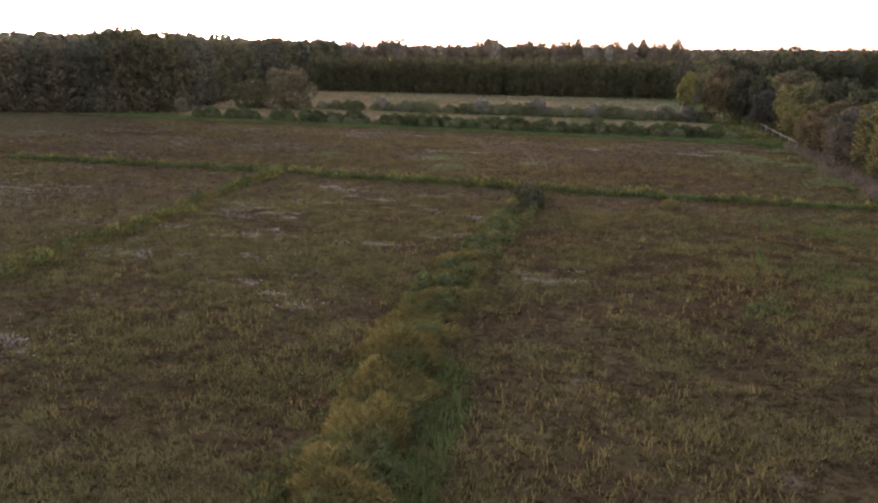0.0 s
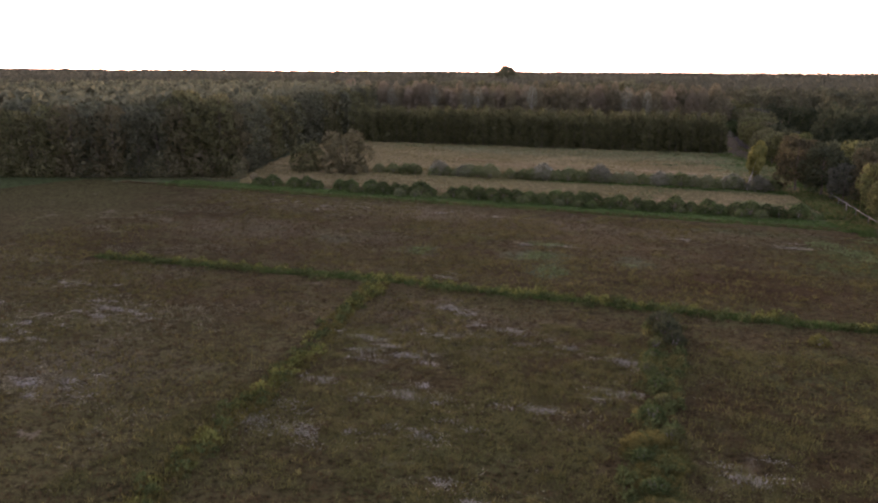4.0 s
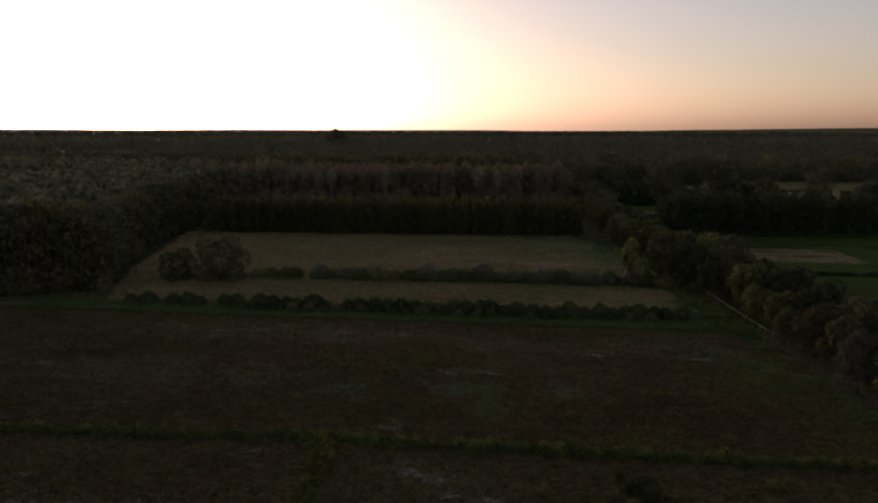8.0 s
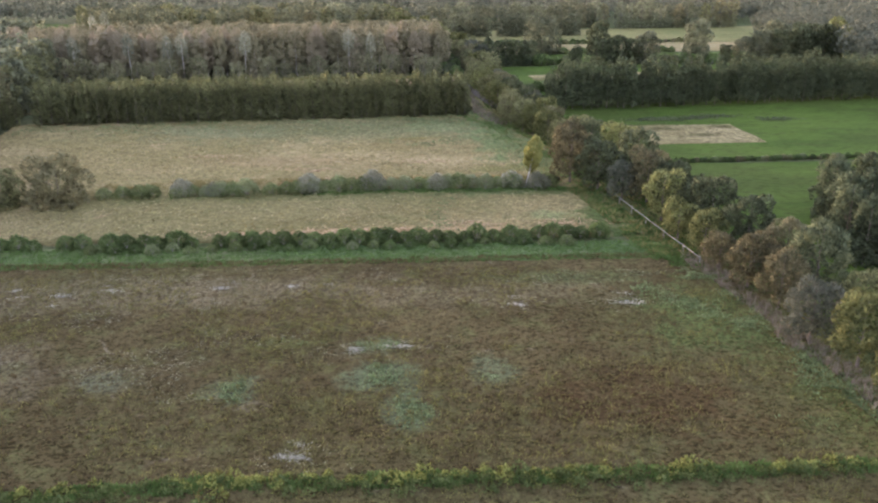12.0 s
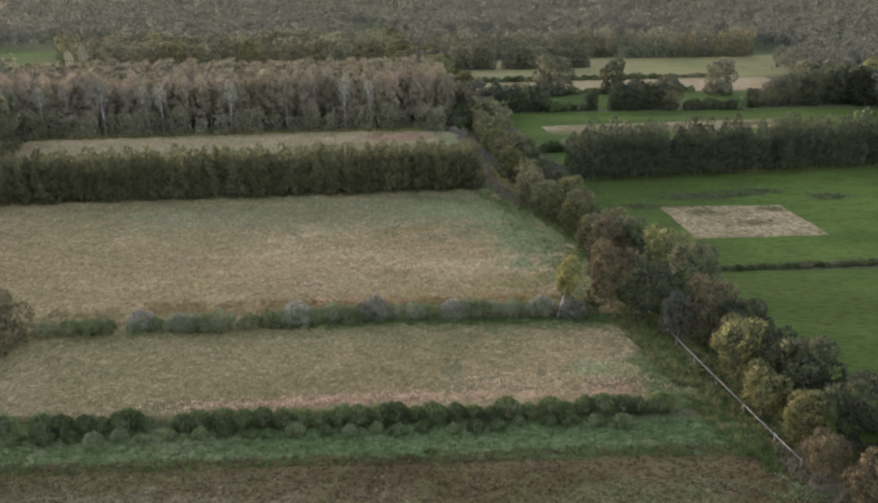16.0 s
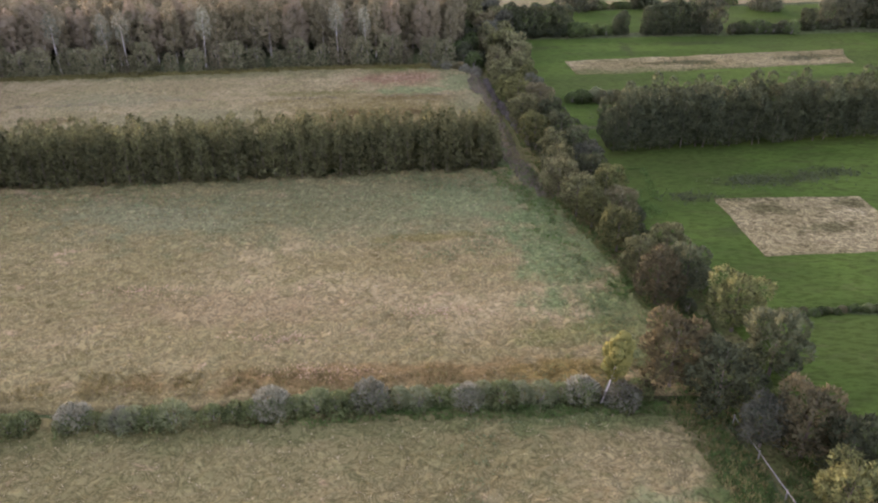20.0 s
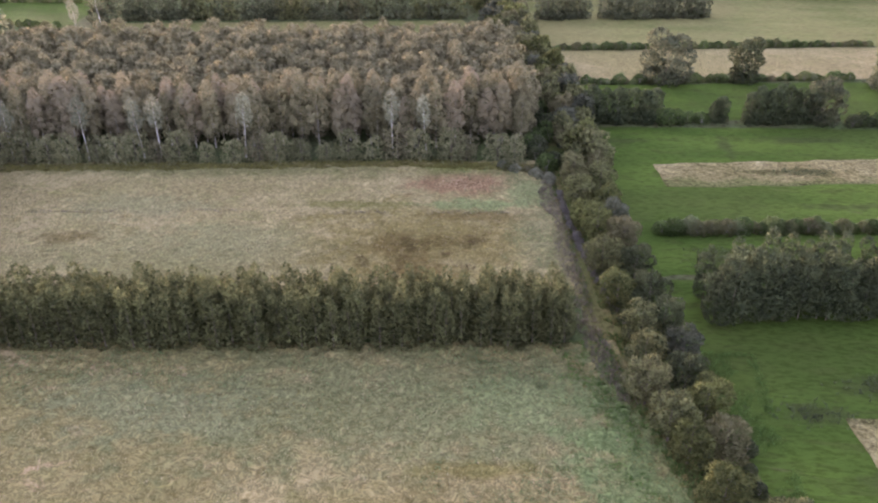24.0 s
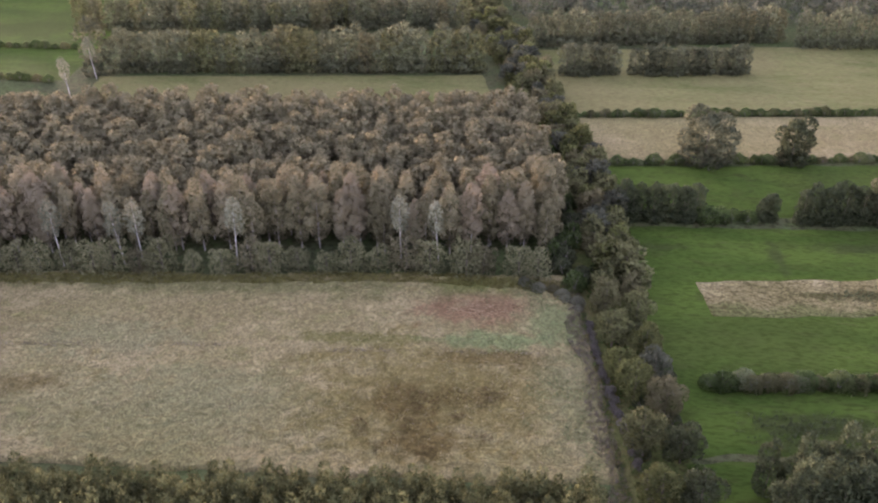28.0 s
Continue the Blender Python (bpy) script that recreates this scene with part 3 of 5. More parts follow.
def planted(models, spots, label, category, group, rng, scale=(0.85, 1.15)):
    """Sets copies of the models at spots (x, y or x, y, size)."""
    for s in spots:
        k = rng.uniform(*scale) * (s[2] if len(s) > 2 else 1)
        model = models[int(rng.integers(len(models)))]
        x, y = lay(s[0], s[1])
        m = Matrix.Translation((x, y, 0)) @ Matrix.Rotation(rng.uniform(0, 6.283), 4, "Z") @ Matrix.Diagonal((k * rng.uniform(0.92, 1.08), k * rng.uniform(0.92, 1.08), k, 1))
        ob = copy_thing(model, m)
        ob.matrix_basis = m
        tagged(ob, label, category, group)


def scattered(name, templates, spots, sizes, material, label, category, rng):
    """Many like plants joined into one mesh."""
    vs, fs, ns, n = [], [], [], 0
    spots = np.asarray(spots, float)
    for x, y, k in zip(*lay(spots[:, 0], spots[:, 1]), sizes):
        v, f, way = templates[int(rng.integers(len(templates)))]
        a = rng.uniform(0, 6.283)
        c, s = math.cos(a) * k, math.sin(a) * k
        w = np.empty_like(v)
        w[:, 0], w[:, 1], w[:, 2] = v[:, 0] * c - v[:, 1] * s + x, v[:, 0] * s + v[:, 1] * c + y, v[:, 2] * k
        turned = np.empty_like(way)
        turned[:, 0], turned[:, 1], turned[:, 2] = way[:, 0] * c - way[:, 1] * s, way[:, 0] * s + way[:, 1] * c, way[:, 2] * k
        vs.append(w)
        ns.append(turned)
        fs.append(f + n)
        n += len(v)
    return tagged(new(name, leafy(name, np.concatenate(vs), np.concatenate(fs), np.concatenate(ns)[::4], material)), label, category, "", "stuff")


def crown_of(ob):
    """The leaf arrays of a built plant, for joining."""
    me = [c for c in ob.children if c.name.startswith(("crown", "foliage"))][0].data
    v = np.empty(len(me.vertices) * 3, np.float32)
    me.vertices.foreach_get("co", v)
    return v.reshape(-1, 3).astype(float), np.arange(len(v) // 3).reshape(-1, 4), LEAF_NORMALS[me.name]


# ---- the ground and the fields ----
def line_at(points, y):
    return np.interp(y, [p[0] for p in points], [p[1] for p in points])


TRACK = ((-80, 46), (0, 31), (60, 19), (134, 5), (168, -3), (194, -9), (211, -15), (238, -23), (266, -27), (295, -30), (366, -38), (406, -46), (477, -58), (545, -74), (700, -110))
def track_x(y):
    return line_at(TRACK, y)


def ground():
    rings = np.concatenate(([0], np.geomspace(6, 24000, 110)))
    n = 240
    a = np.arange(n) * 2 * math.pi / n
    x, y = -30 + rings[:, None] * np.cos(a), 180 + rings[:, None] * np.sin(a)
    far = np.clip((rings - 2600) / 2600, 0, 1)[:, None]
    rise = 9 + 16 * noise2(x, y, 1900, 3) + 7 * noise2(x, y, 420, 5) + 12 * np.clip((x + 200) / 1800, 0, 1)
    z = far * rise - 0.02                             # low wooded rises close the view
    v = np.stack((x, y, z), 2).reshape(-1, 3)
    i, j = np.meshgrid(np.arange(len(rings) - 1), np.arange(n), indexing="ij")
    k = (j + 1) % n
    f = np.stack((i * n + j, (i + 1) * n + j, (i + 1) * n + k, i * n + k), 2).reshape(-1, 4)
    tagged(new("ground", mesh_of("ground", v, f, ROUGH, True)), "rough dark grassy ground reaching to the horizon", "ground", "", "structure")


def lodging(x, y, seed):
    """Grass blown down in swirls: rounded swaths with narrow furrows between them, 0 to 1."""
    u = x + 1.6 * (noise2(x, y, 2.6, seed + 11) - 0.5) + 2.4 * (noise2(x, y, 7, seed + 12) - 0.5)
    v = y * 1.15 + 1.6 * (noise2(x, y, 2.6, seed + 13) - 0.5) + 2.4 * (noise2(x, y, 7, seed + 14) - 0.5)
    a = np.abs(noise2(u, v, 1.7, seed + 15) - 0.5) * 2
    b = np.abs(noise2(u, v, 0.8, seed + 16) - 0.5) * 2
    return np.minimum(1, a * 1.8) * 0.65 + np.minimum(1, b * 1.6) * 0.35


FIELDS = []
def height_at(x, y):
    """How high the fields stand at places."""
    top = np.zeros(len(x))
    for c, relief, lift, seed, swath in FIELDS:
        inside = np.ones(len(x), bool)
        for p, q in zip(c, np.roll(c, -1, axis=0)):
            inside &= (q[0] - p[0]) * (y - p[1]) - (q[1] - p[1]) * (x - p[0]) > 0
        z = lift + relief * (noise2(x, y, 1.3, seed) * 0.55 + noise2(x, y, 3.7, seed + 2) * 0.6 + noise2(x, y, 11, seed + 3) * 0.5)
        if swath:
            z = z + swath * lodging(x, y, seed)
        top = np.where(inside, np.maximum(top, z), top)
    return top


def field(name, corners, material, label, step=1.0, relief=0.12, lift=0.03, wobble=0.8, seed=1, swath=0.0):
    """A field between four corners (near left, near right, far right, far left), with wandering edges."""
    c = np.array(corners, float)
    FIELDS.append((c, relief, lift, seed, swath))
    nx = int(max(np.linalg.norm(c[1] - c[0]), np.linalg.norm(c[2] - c[3])) / step) + 2
    ny = int(max(np.linalg.norm(c[3] - c[0]), np.linalg.norm(c[2] - c[1])) / step) + 2
    u, v = np.meshgrid(np.linspace(0, 1, nx), np.linspace(0, 1, ny))
    p = ((1 - u) * (1 - v))[..., None] * c[0] + (u * (1 - v))[..., None] * c[1] + (u * v)[..., None] * c[2] + ((1 - u) * v)[..., None] * c[3]
    x, y = p[..., 0], p[..., 1]
    edge = np.minimum(np.minimum(u, 1 - u) * nx, np.minimum(v, 1 - v) * ny) * step
    near = np.clip(1 - edge / 5, 0, 1)
    x = x + near * (noise2(x, y, 4.5, seed) - 0.5) * 2 * wobble
    y = y + near * (noise2(x, y, 4.5, seed + 5) - 0.5) * 2 * wobble
    z = lift + relief * (noise2(x, y, 1.3, seed) * 0.55 + noise2(x, y, 3.7, seed + 2) * 0.6 + noise2(x, y, 11, seed + 3) * 0.5)
    if swath:
        z = z + swath * lodging(x, y, seed)
    z = np.where(edge < 0.01, -0.06, z)
    x, y = lay(x, y)
    ob = new(name, mesh_of(name, np.stack((x, y, z), 2).reshape(-1, 3), grid_faces(ny, nx), material, True))
    return tagged(ob, label, "field", "", "structure")


def tufts(name, spots, material, label, height, rng, blades=5, spread=0.22, width=0.035, lean=0.35):
    """Grass tussocks: pointed blades from a common foot, all in one mesh."""
    k = len(spots)
    foot = np.repeat(np.column_stack((*lay(spots[:, 0], spots[:, 1]), height_at(spots[:, 0], spots[:, 1]) - 0.03)), blades, axis=0)
    h = np.repeat(height * rng.uniform(0.55, 1.3, k), blades) * rng.uniform(0.7, 1.15, k * blades)
    a = rng.uniform(0, 6.283, k * blades)
    out = np.stack((np.cos(a), np.sin(a), np.zeros_like(a)), 1)
    foot = foot + out * rng.uniform(0, spread, (k * blades, 1))
    side = np.stack((-np.sin(a), np.cos(a), np.zeros_like(a)), 1) * (width * rng.uniform(0.7, 1.5, (k * blades, 1)))
    tip = foot + out * (h * lean * rng.uniform(0.2, 1.4, k * blades))[:, None] + np.stack((np.zeros_like(h), np.zeros_like(h), h), 1)
    v = np.stack((foot - side, foot + side, tip), 1).reshape(-1, 3)
    return tagged(new(name, mesh_of(name, v, np.arange(len(v)).reshape(-1, 3), material)), label, "grass", "", "stuff")


def sown(rng, count, x0, x1, y0, y1, keep=None):
    p = np.column_stack((rng.uniform(x0, x1, count), rng.uniform(y0, y1, count)))
    if keep is None:
        return p
    share = np.asarray(keep(p[:, 0], p[:, 1]), float)      # 0 to 1: how thickly it grows there
    return p[rng.random(count) < share]


def along(rng, points, gap, jitter=0.4):
    """Spots along a bent line, a gap apart."""
    out, p = [], [Vector((*q, 0)) for q in points]
    for a, b in zip(p, p[1:]):
        n = max(1, int((b - a).length / gap))
        for i in range(n):
            q = a.lerp(b, (i + 0.5) / n)
            out.append((q.x + rng.uniform(-jitter, jitter), q.y + rng.uniform(-jitter, jitter)))
    return out


def block(rng, corners, gap, jitter=0.35):
    """Spots that fill a four-cornered plot, row by row from its near side."""
    c = np.array(corners, float)
    nx = max(2, int(max(np.linalg.norm(c[1] - c[0]), np.linalg.norm(c[2] - c[3])) / gap))
    ny = max(2, int(max(np.linalg.norm(c[3] - c[0]), np.linalg.norm(c[2] - c[1])) / gap))
    out = []
    for j in range(ny):
        for i in range(nx):
            u, v = (i + 0.5 + rng.uniform(-jitter, jitter)) / nx, (j + 0.5 + rng.uniform(-jitter, jitter)) / ny
            q = (1 - u) * (1 - v) * c[0] + u * (1 - v) * c[1] + u * v * c[2] + (1 - u) * v * c[3]
            out.append((q[0], q[1]))
    return out


# ---- the plan: fields, hedges, belts and woods ----
rng = np.random.default_rng(11)
ground()
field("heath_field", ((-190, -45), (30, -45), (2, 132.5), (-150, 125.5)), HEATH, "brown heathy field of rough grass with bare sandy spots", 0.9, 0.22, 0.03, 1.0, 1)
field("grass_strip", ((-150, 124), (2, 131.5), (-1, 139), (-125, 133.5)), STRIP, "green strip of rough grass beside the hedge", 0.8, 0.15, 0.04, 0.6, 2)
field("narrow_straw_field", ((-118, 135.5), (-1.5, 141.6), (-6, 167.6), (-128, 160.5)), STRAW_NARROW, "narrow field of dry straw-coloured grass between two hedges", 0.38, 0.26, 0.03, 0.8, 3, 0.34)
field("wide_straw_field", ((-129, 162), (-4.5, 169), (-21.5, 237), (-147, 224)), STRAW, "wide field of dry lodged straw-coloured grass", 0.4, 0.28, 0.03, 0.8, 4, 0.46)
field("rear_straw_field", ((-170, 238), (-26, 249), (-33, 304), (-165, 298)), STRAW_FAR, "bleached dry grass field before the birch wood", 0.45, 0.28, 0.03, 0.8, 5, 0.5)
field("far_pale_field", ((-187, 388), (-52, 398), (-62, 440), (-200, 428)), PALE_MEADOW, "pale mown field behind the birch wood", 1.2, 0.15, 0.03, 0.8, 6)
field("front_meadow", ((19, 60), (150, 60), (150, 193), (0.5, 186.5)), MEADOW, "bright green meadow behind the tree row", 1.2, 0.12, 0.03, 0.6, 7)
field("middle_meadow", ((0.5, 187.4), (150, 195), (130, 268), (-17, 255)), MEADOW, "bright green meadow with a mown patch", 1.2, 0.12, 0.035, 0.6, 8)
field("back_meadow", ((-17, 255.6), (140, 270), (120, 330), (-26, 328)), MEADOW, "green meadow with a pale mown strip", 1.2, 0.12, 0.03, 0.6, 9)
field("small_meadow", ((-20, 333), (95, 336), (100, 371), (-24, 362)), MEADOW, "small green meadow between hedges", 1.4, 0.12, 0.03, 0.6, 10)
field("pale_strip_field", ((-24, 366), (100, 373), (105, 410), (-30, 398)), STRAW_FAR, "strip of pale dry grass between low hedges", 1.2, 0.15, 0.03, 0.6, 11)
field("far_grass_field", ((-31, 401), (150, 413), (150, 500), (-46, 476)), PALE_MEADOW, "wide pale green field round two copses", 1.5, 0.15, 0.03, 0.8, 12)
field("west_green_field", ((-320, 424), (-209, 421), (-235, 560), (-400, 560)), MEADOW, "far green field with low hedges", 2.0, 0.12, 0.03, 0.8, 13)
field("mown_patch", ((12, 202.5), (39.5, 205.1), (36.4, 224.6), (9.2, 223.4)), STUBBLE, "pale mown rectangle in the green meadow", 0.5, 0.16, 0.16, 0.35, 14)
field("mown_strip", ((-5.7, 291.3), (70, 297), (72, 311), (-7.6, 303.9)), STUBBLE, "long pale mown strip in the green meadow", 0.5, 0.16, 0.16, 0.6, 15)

# green verge under the tree row
def ribbon(name, offsets, y0, y1, count, material, label, category, relief, lift, seed):
    y = np.linspace(y0, y1, count)
    o = np.array(offsets, float)
    x = track_x(y)[:, None] + o[None] + (noise2(y, y * 0, 6, seed)[:, None] - 0.5) * 0.7
    yy = np.repeat(y[:, None], len(o), 1)
    z = lift + relief * (noise2(x, yy, 1.5, seed) + noise2(x, yy, 4, seed + 1))
    z[:, 0] = z[:, -1] = -0.06
    x, yy = lay(x, yy)
    return tagged(new(name, mesh_of(name, np.stack((x, yy, z), 2).reshape(-1, 3), grid_faces(count, len(o)), material, True)), label, category, "", "structure")


ribbon("verge", np.arange(-3, 11.1, 1.0), 30, 600, 570, VERGE, "green rough verge beneath the tree row", "verge", 0.05, 0.0, 3)

# plantation of alders
planting = ((-139, 221.5), (-29, 234), (-29.5, 243), (-141, 231.5))
models = [alder(s, 9.6 + 0.3 * (s % 4), 3.4) for s in range(20, 26)]
spots = block(rng, planting, 2.3, 0.3)
front = sorted(spots, key=lambda p: p[1] - 0.1 * p[0])[:115]
back_row = sorted(spots, key=lambda p: p[1] - 0.1 * p[0])[115:]
planted(models, front, "slender olive-green alder in a dense plantation", "tree", "plantation alders", rng, (0.92, 1.06))
scattered("alder_plantation", [crown_of(m) for m in models], back_row, rng.uniform(0.88, 1.08, len(back_row)), LEAF_PLANT, "dense inner rows of slender olive alders", "trees", rng)
planted(models[:3], [(-146, 219), (-144.5, 222), (-148, 223)], "slender olive-green alder beside the plantation", "tree", "", rng, (0.7, 0.8))
used = list(models)

# birch wood behind the rear field
models = [birch(s, 15.0, 5.0 + 0.6 * (s % 3), 2500, 0.14, bark=PALE_BARK) for s in range(40, 46)]
wood = ((-188, 304), (-33, 313), (-44, 388), (-200, 378))
spots = sorted(block(rng, wood, 4.1, 0.42), key=lambda p: p[1] - 0.06 * p[0])
planted(models, spots[:120], "tall birch with pale trunk and brownish autumn crown", "tree", "birch wood", rng, (0.84, 1.18))
white = [birch(s, 15.5, 4.4, 620, 0.5, LEAF_WILLOW, 0.06 * (s - 47), BIRCH_BARK, 0.19) for s in (46, 47, 48)]
planted(white, [(-159, 300.5), (-141, 301.5), (-128, 302.8), (-124, 303.2), (-104, 304.6), (-69, 307.4), (-61, 308), (-193.1, 398.2), (-199.1, 424.6)], "white-trunked birch at the front of the wood", "tree", "white birches", rng, (0.95, 1.08))
used += white
rest = spots[120:]
scattered("birch_wood", [low_crown(s, 15.0, 6.6, 620, 0.42, 2.0) for s in range(30, 36)], rest, rng.uniform(0.8, 1.08, len(rest)), LEAF_BIRCH, "dense brownish birch wood", "wood", rng)
used += models
models = [row_tree(s, leaf, 7.0, 6.2, 0.2, 1400, 0.24, "edge_bush") for s, leaf in ((50, LEAF_EDGE), (51, LEAF_EDGE), (52, LEAF_BIRCH), (53, LEAF_EDGE))]
planted(models, along(rng, ((-185, 296), (-120, 300.5), (-64, 305), (-36, 303)), 5.2, 1.2), "round bushy tree at the edge of the birch wood", "tree", "wood edge bushes", rng, (0.75, 1.35))
used += models

# western wood beside the heath field
models = [row_tree(s, LEAF_COPSE if s % 2 else LEAF_ROW, 17.0, 8.5, 0.2, 2800, 0.36, "forest_tree") for s in range(60, 65)]
edge = ((-215, 100), (-171, 122), (-149, 131), (-126, 143), (-133, 158), (-143, 185), (-150, 215), (-153, 240), (-165, 290))
planted(models, along(rng, edge, 4.0, 1.0), "tall leafy tree at the edge of the western wood", "tree", "western wood", rng, (0.82, 1.08))
planted(models, [(-137, 141, 1.1), (-143, 140, 1.08), (-133, 147, 1.06), (-140, 146, 1.1)], "tall round tree standing over the western wood", "tree", "western wood", rng, (1, 1.04))
planted(used[-4:], [(-119, 139, 0.4), (-121.5, 141, 0.6), (-115, 137.5, 0.3)] + along(rng, edge[:6], 3.4, 0.8), "round bush at the edge of the western wood", "tree", "western wood bushes", rng, (0.6, 1.0))
spots = block(rng, ((-330, 60), (-215, 100), (-203, 384), (-330, 384)), 6.0, 0.4)
spots += [p for p in block(rng, ((-215, 106), (-132, 146), (-158, 300), (-215, 300)), 5.0, 0.4) if p[0] < -6 - np.interp(p[1], [100, 121, 141, 158, 185, 215, 240, 300], [209, 165, 124, 130, 138, 145, 145, 160])]
scattered("western_wood", [low_crown(s, 17.0, 7.5, 90, 1.1, 2.0) for s in range(36, 42)], spots, rng.uniform(0.8, 1.1, len(spots)), LEAF_COPSE, "dense tall western wood", "wood", rng)
used += models

# hedges
DITCH = ((-30, 288), (-28.3, 272.9), (-25.7, 261.7), (-23.4, 252.2), (-21.2, 245.6))
models = [shrub(s, leaf, 2.7, 4.2, 1000) for s, leaf in ((70, LEAF_SHRUB), (71, LEAF_SHRUB), (72, LEAF_WILLOW), (73, LEAF_ROW), (74, LEAF_SHRUB), (75, LEAF_HEDGE), (76, LEAF_HEDGE), (77, LEAF_HEDGE))]
def gapped(spots, gaps):
    return [s for s in spots if not any(g0 < s[0] < g1 for g0, g1 in gaps)]


front_hedge = along(rng, ((-112, 133.6), (-101, 134.4), (-89, 135), (-44, 138), (-9, 141)), 2.3, 0.4)
planted(models[5:8], gapped(front_hedge, ((-107.5, -105), (-96, -94), (-88.4, -86.8), (-82.6, -81.6), (-72.4, -70.6), (-68.4, -67))), "rounded dark green hedge shrub", "shrub", "front hedge", rng, (0.6, 0.95))
planted([models[5], models[0], models[6], models[4]], gapped(along(rng, ((-92, 132.4), (-44, 135.6), (-14, 138)), 2.9, 0.6), ((-96, -90), (-73, -70))), "small green shrub before the hedge", "shrub", "front hedge outliers", rng, (0.38, 0.62))
planted([models[0], models[4], models[1]], gapped(along(rng, ((-98.5, 159.6), (-92, 160.4), (-70, 162.6), (-46, 166.4), (-13, 168.6)), 2.4, 0.35), ((-87, -86), (-70.4, -67.6), (-53.2, -52), (-21, -19.4))), "rounded green willow shrub in the hedge", "shrub", "second hedge", rng, (0.75, 1.12))
planted([models[2]], [(-60, 164.6, 1.45), (-48, 166, 1.55), (-83, 162, 1.3), (-77, 162, 1.1), (-22, 168, 1.3), (-17, 167, 1.2), (-36, 166.6, 1.15)], "large silvery grey willow shrub in the hedge", "shrub", "grey willows", rng, (0.84, 0.94))
planted([models[2], models[3]], along(rng, ((-30.5, 291), (-36, 297), (-44, 300)), 2.0, 0.9), "grey bare-twigged scrub bush beside the tree row", "shrub", "ditch scrub", rng, (0.5, 0.9))
twiggy = [shrub(s, LEAF_DEAD, 1.5, 2.0, 240, 0.15, "ditch_scrub") for s in (84, 85, 86)]
planted(twiggy, along(rng, DITCH, 0.75, 0.45), "low tangle of grey leafless scrub in the ditch", "shrub", "ditch tangle", rng, (0.45, 0.95))
used += twiggy
for line, gap, k in ((((-11, 271), (60, 276)), 1.8, (0.75, 1.2)), (((9, 186.5), (66, 192.5)), 0.8, (0.28, 0.42)), (((-20, 363), (60, 371)), 1.9, (0.5, 1.15)), (((-30, 398), (80, 409)), 2.0, (0.5, 1.1)),
                     (((-225, 463), (-300, 458)), 4.0, (0.8, 1.3)), (((-212, 420), (-290, 424)), 4.0, (0.8, 1.3)), (((45, 332), (90, 338)), 3.0, (0.7, 1.0))):
    planted(models[3:], along(rng, line, gap, 0.5), "low dark green hedge shrub beside the meadow", "shrub", "meadow hedges", rng, k)
used += models
models = [row_tree(80, LEAF_ROW, 7.2, 8.0, 0.0, 4200, 0.26, "round_tree")]
planted(models, [(-103.4, 156.3, 1.26), (-113.2, 155, 0.88)], "round bushy green tree on the field edge", "tree", "round trees", rng, (1, 1))
used += models

# the tree row beside the track
models = [row_tree(s, leaf, 8.0, 6.2, 0.9) for s, leaf in ((90, LEAF_ROW), (91, LEAF_ROW), (92, LEAF_OLIVE), (93, LEAF_RUSSET), (94, LEAF_DARK), (95, LEAF_GREY), (96, LEAF_OLIVE), (97, LEAF_ROW))]
# kind 0 mixed green, 2 olive, 3 russet, 4 dark, 5 grey
NEAR_ROW = ((2, 11.6, 90.9, 1.08), (2, 11.3, 98.9, 1.16), (0, 18.8, 104, 0.8), (5, 8.5, 104.7, 1.1), (0, 17, 110.4, 0.9), (3, 8.6, 114.3, 1.03), (4, 15, 118.8, 1.3), (3, 7, 121, 1.08),
            (3, 5, 127.2, 0.8), (0, 14.3, 127.4, 1.1), (2, 4.4, 133, 1.0), (4, 11.1, 134.3, 1.2), (2, 2.2, 140, 0.93), (4, 7.7, 141.8, 1.3))
MID_ROW = ((4, 5.7, 146.4, 1.1), (2, 1.8, 148.8, 1.2), (4, 5, 155.7, 1.18), (3, 1.5, 158.6, 1.4), (5, -2.6, 160.1, 0.95), (4, -6.1, 165.5, 1.3), (3, -10.6, 170, 1.45), (4, 2.6, 172.3, 1.5),
           (2, 1.1, 182.5, 1.2), (3, -8.1, 189.2, 1.1), (4, -3.2, 191.8, 1.1), (0, -9.5, 196, 0.95), (0, -4.5, 200, 0.95), (2, -11.3, 204, 1.0))
FAR_ROW = ((2, -12.8, 212, 0.95), (0, -7.9, 213.2, 0.95), (0, -14.9, 215.9, 1.15), (2, -9.3, 220.1, 1.08), (0, -17.4, 222.3, 1.12), (4, -11.3, 225.4, 1.0), (0, -16.7, 229.9, 1.0), (5, -10.8, 231.9, 0.9),
           (0, -16.5, 237.5, 1.0), (4, -12.7, 239, 1.0), (4, -14.4, 245.1, 1.05), (2, -19.7, 245.7, 1.0), (4, -15.8, 254.4, 1.0), (0, -21.7, 255.8, 1.1), (0, -17.3, 263.6, 1.0), (2, -22, 266.7, 1.1),
           (5, -18.3, 271.7, 0.9), (2, -24.3, 271.8, 0.9), (2, -19.1, 277.9, 0.95), (0, -24.7, 280.8, 1.05), (0, -19.7, 287.5, 1.05), (0, -25.3, 290.9, 1.05))
looks = {0: (models[0], models[1], models[7]), 2: (models[2], models[6]), 3: (models[3],), 4: (models[4],), 5: (models[5],)}
words = {0: "round leafy green tree in the row along the meadows", 2: "round olive-yellow tree in the row along the meadows", 3: "round russet-brown tree in the row along the meadows", 4: "round dark green tree in the row along the meadows", 5: "round silvery grey tree in the row along the meadows"}
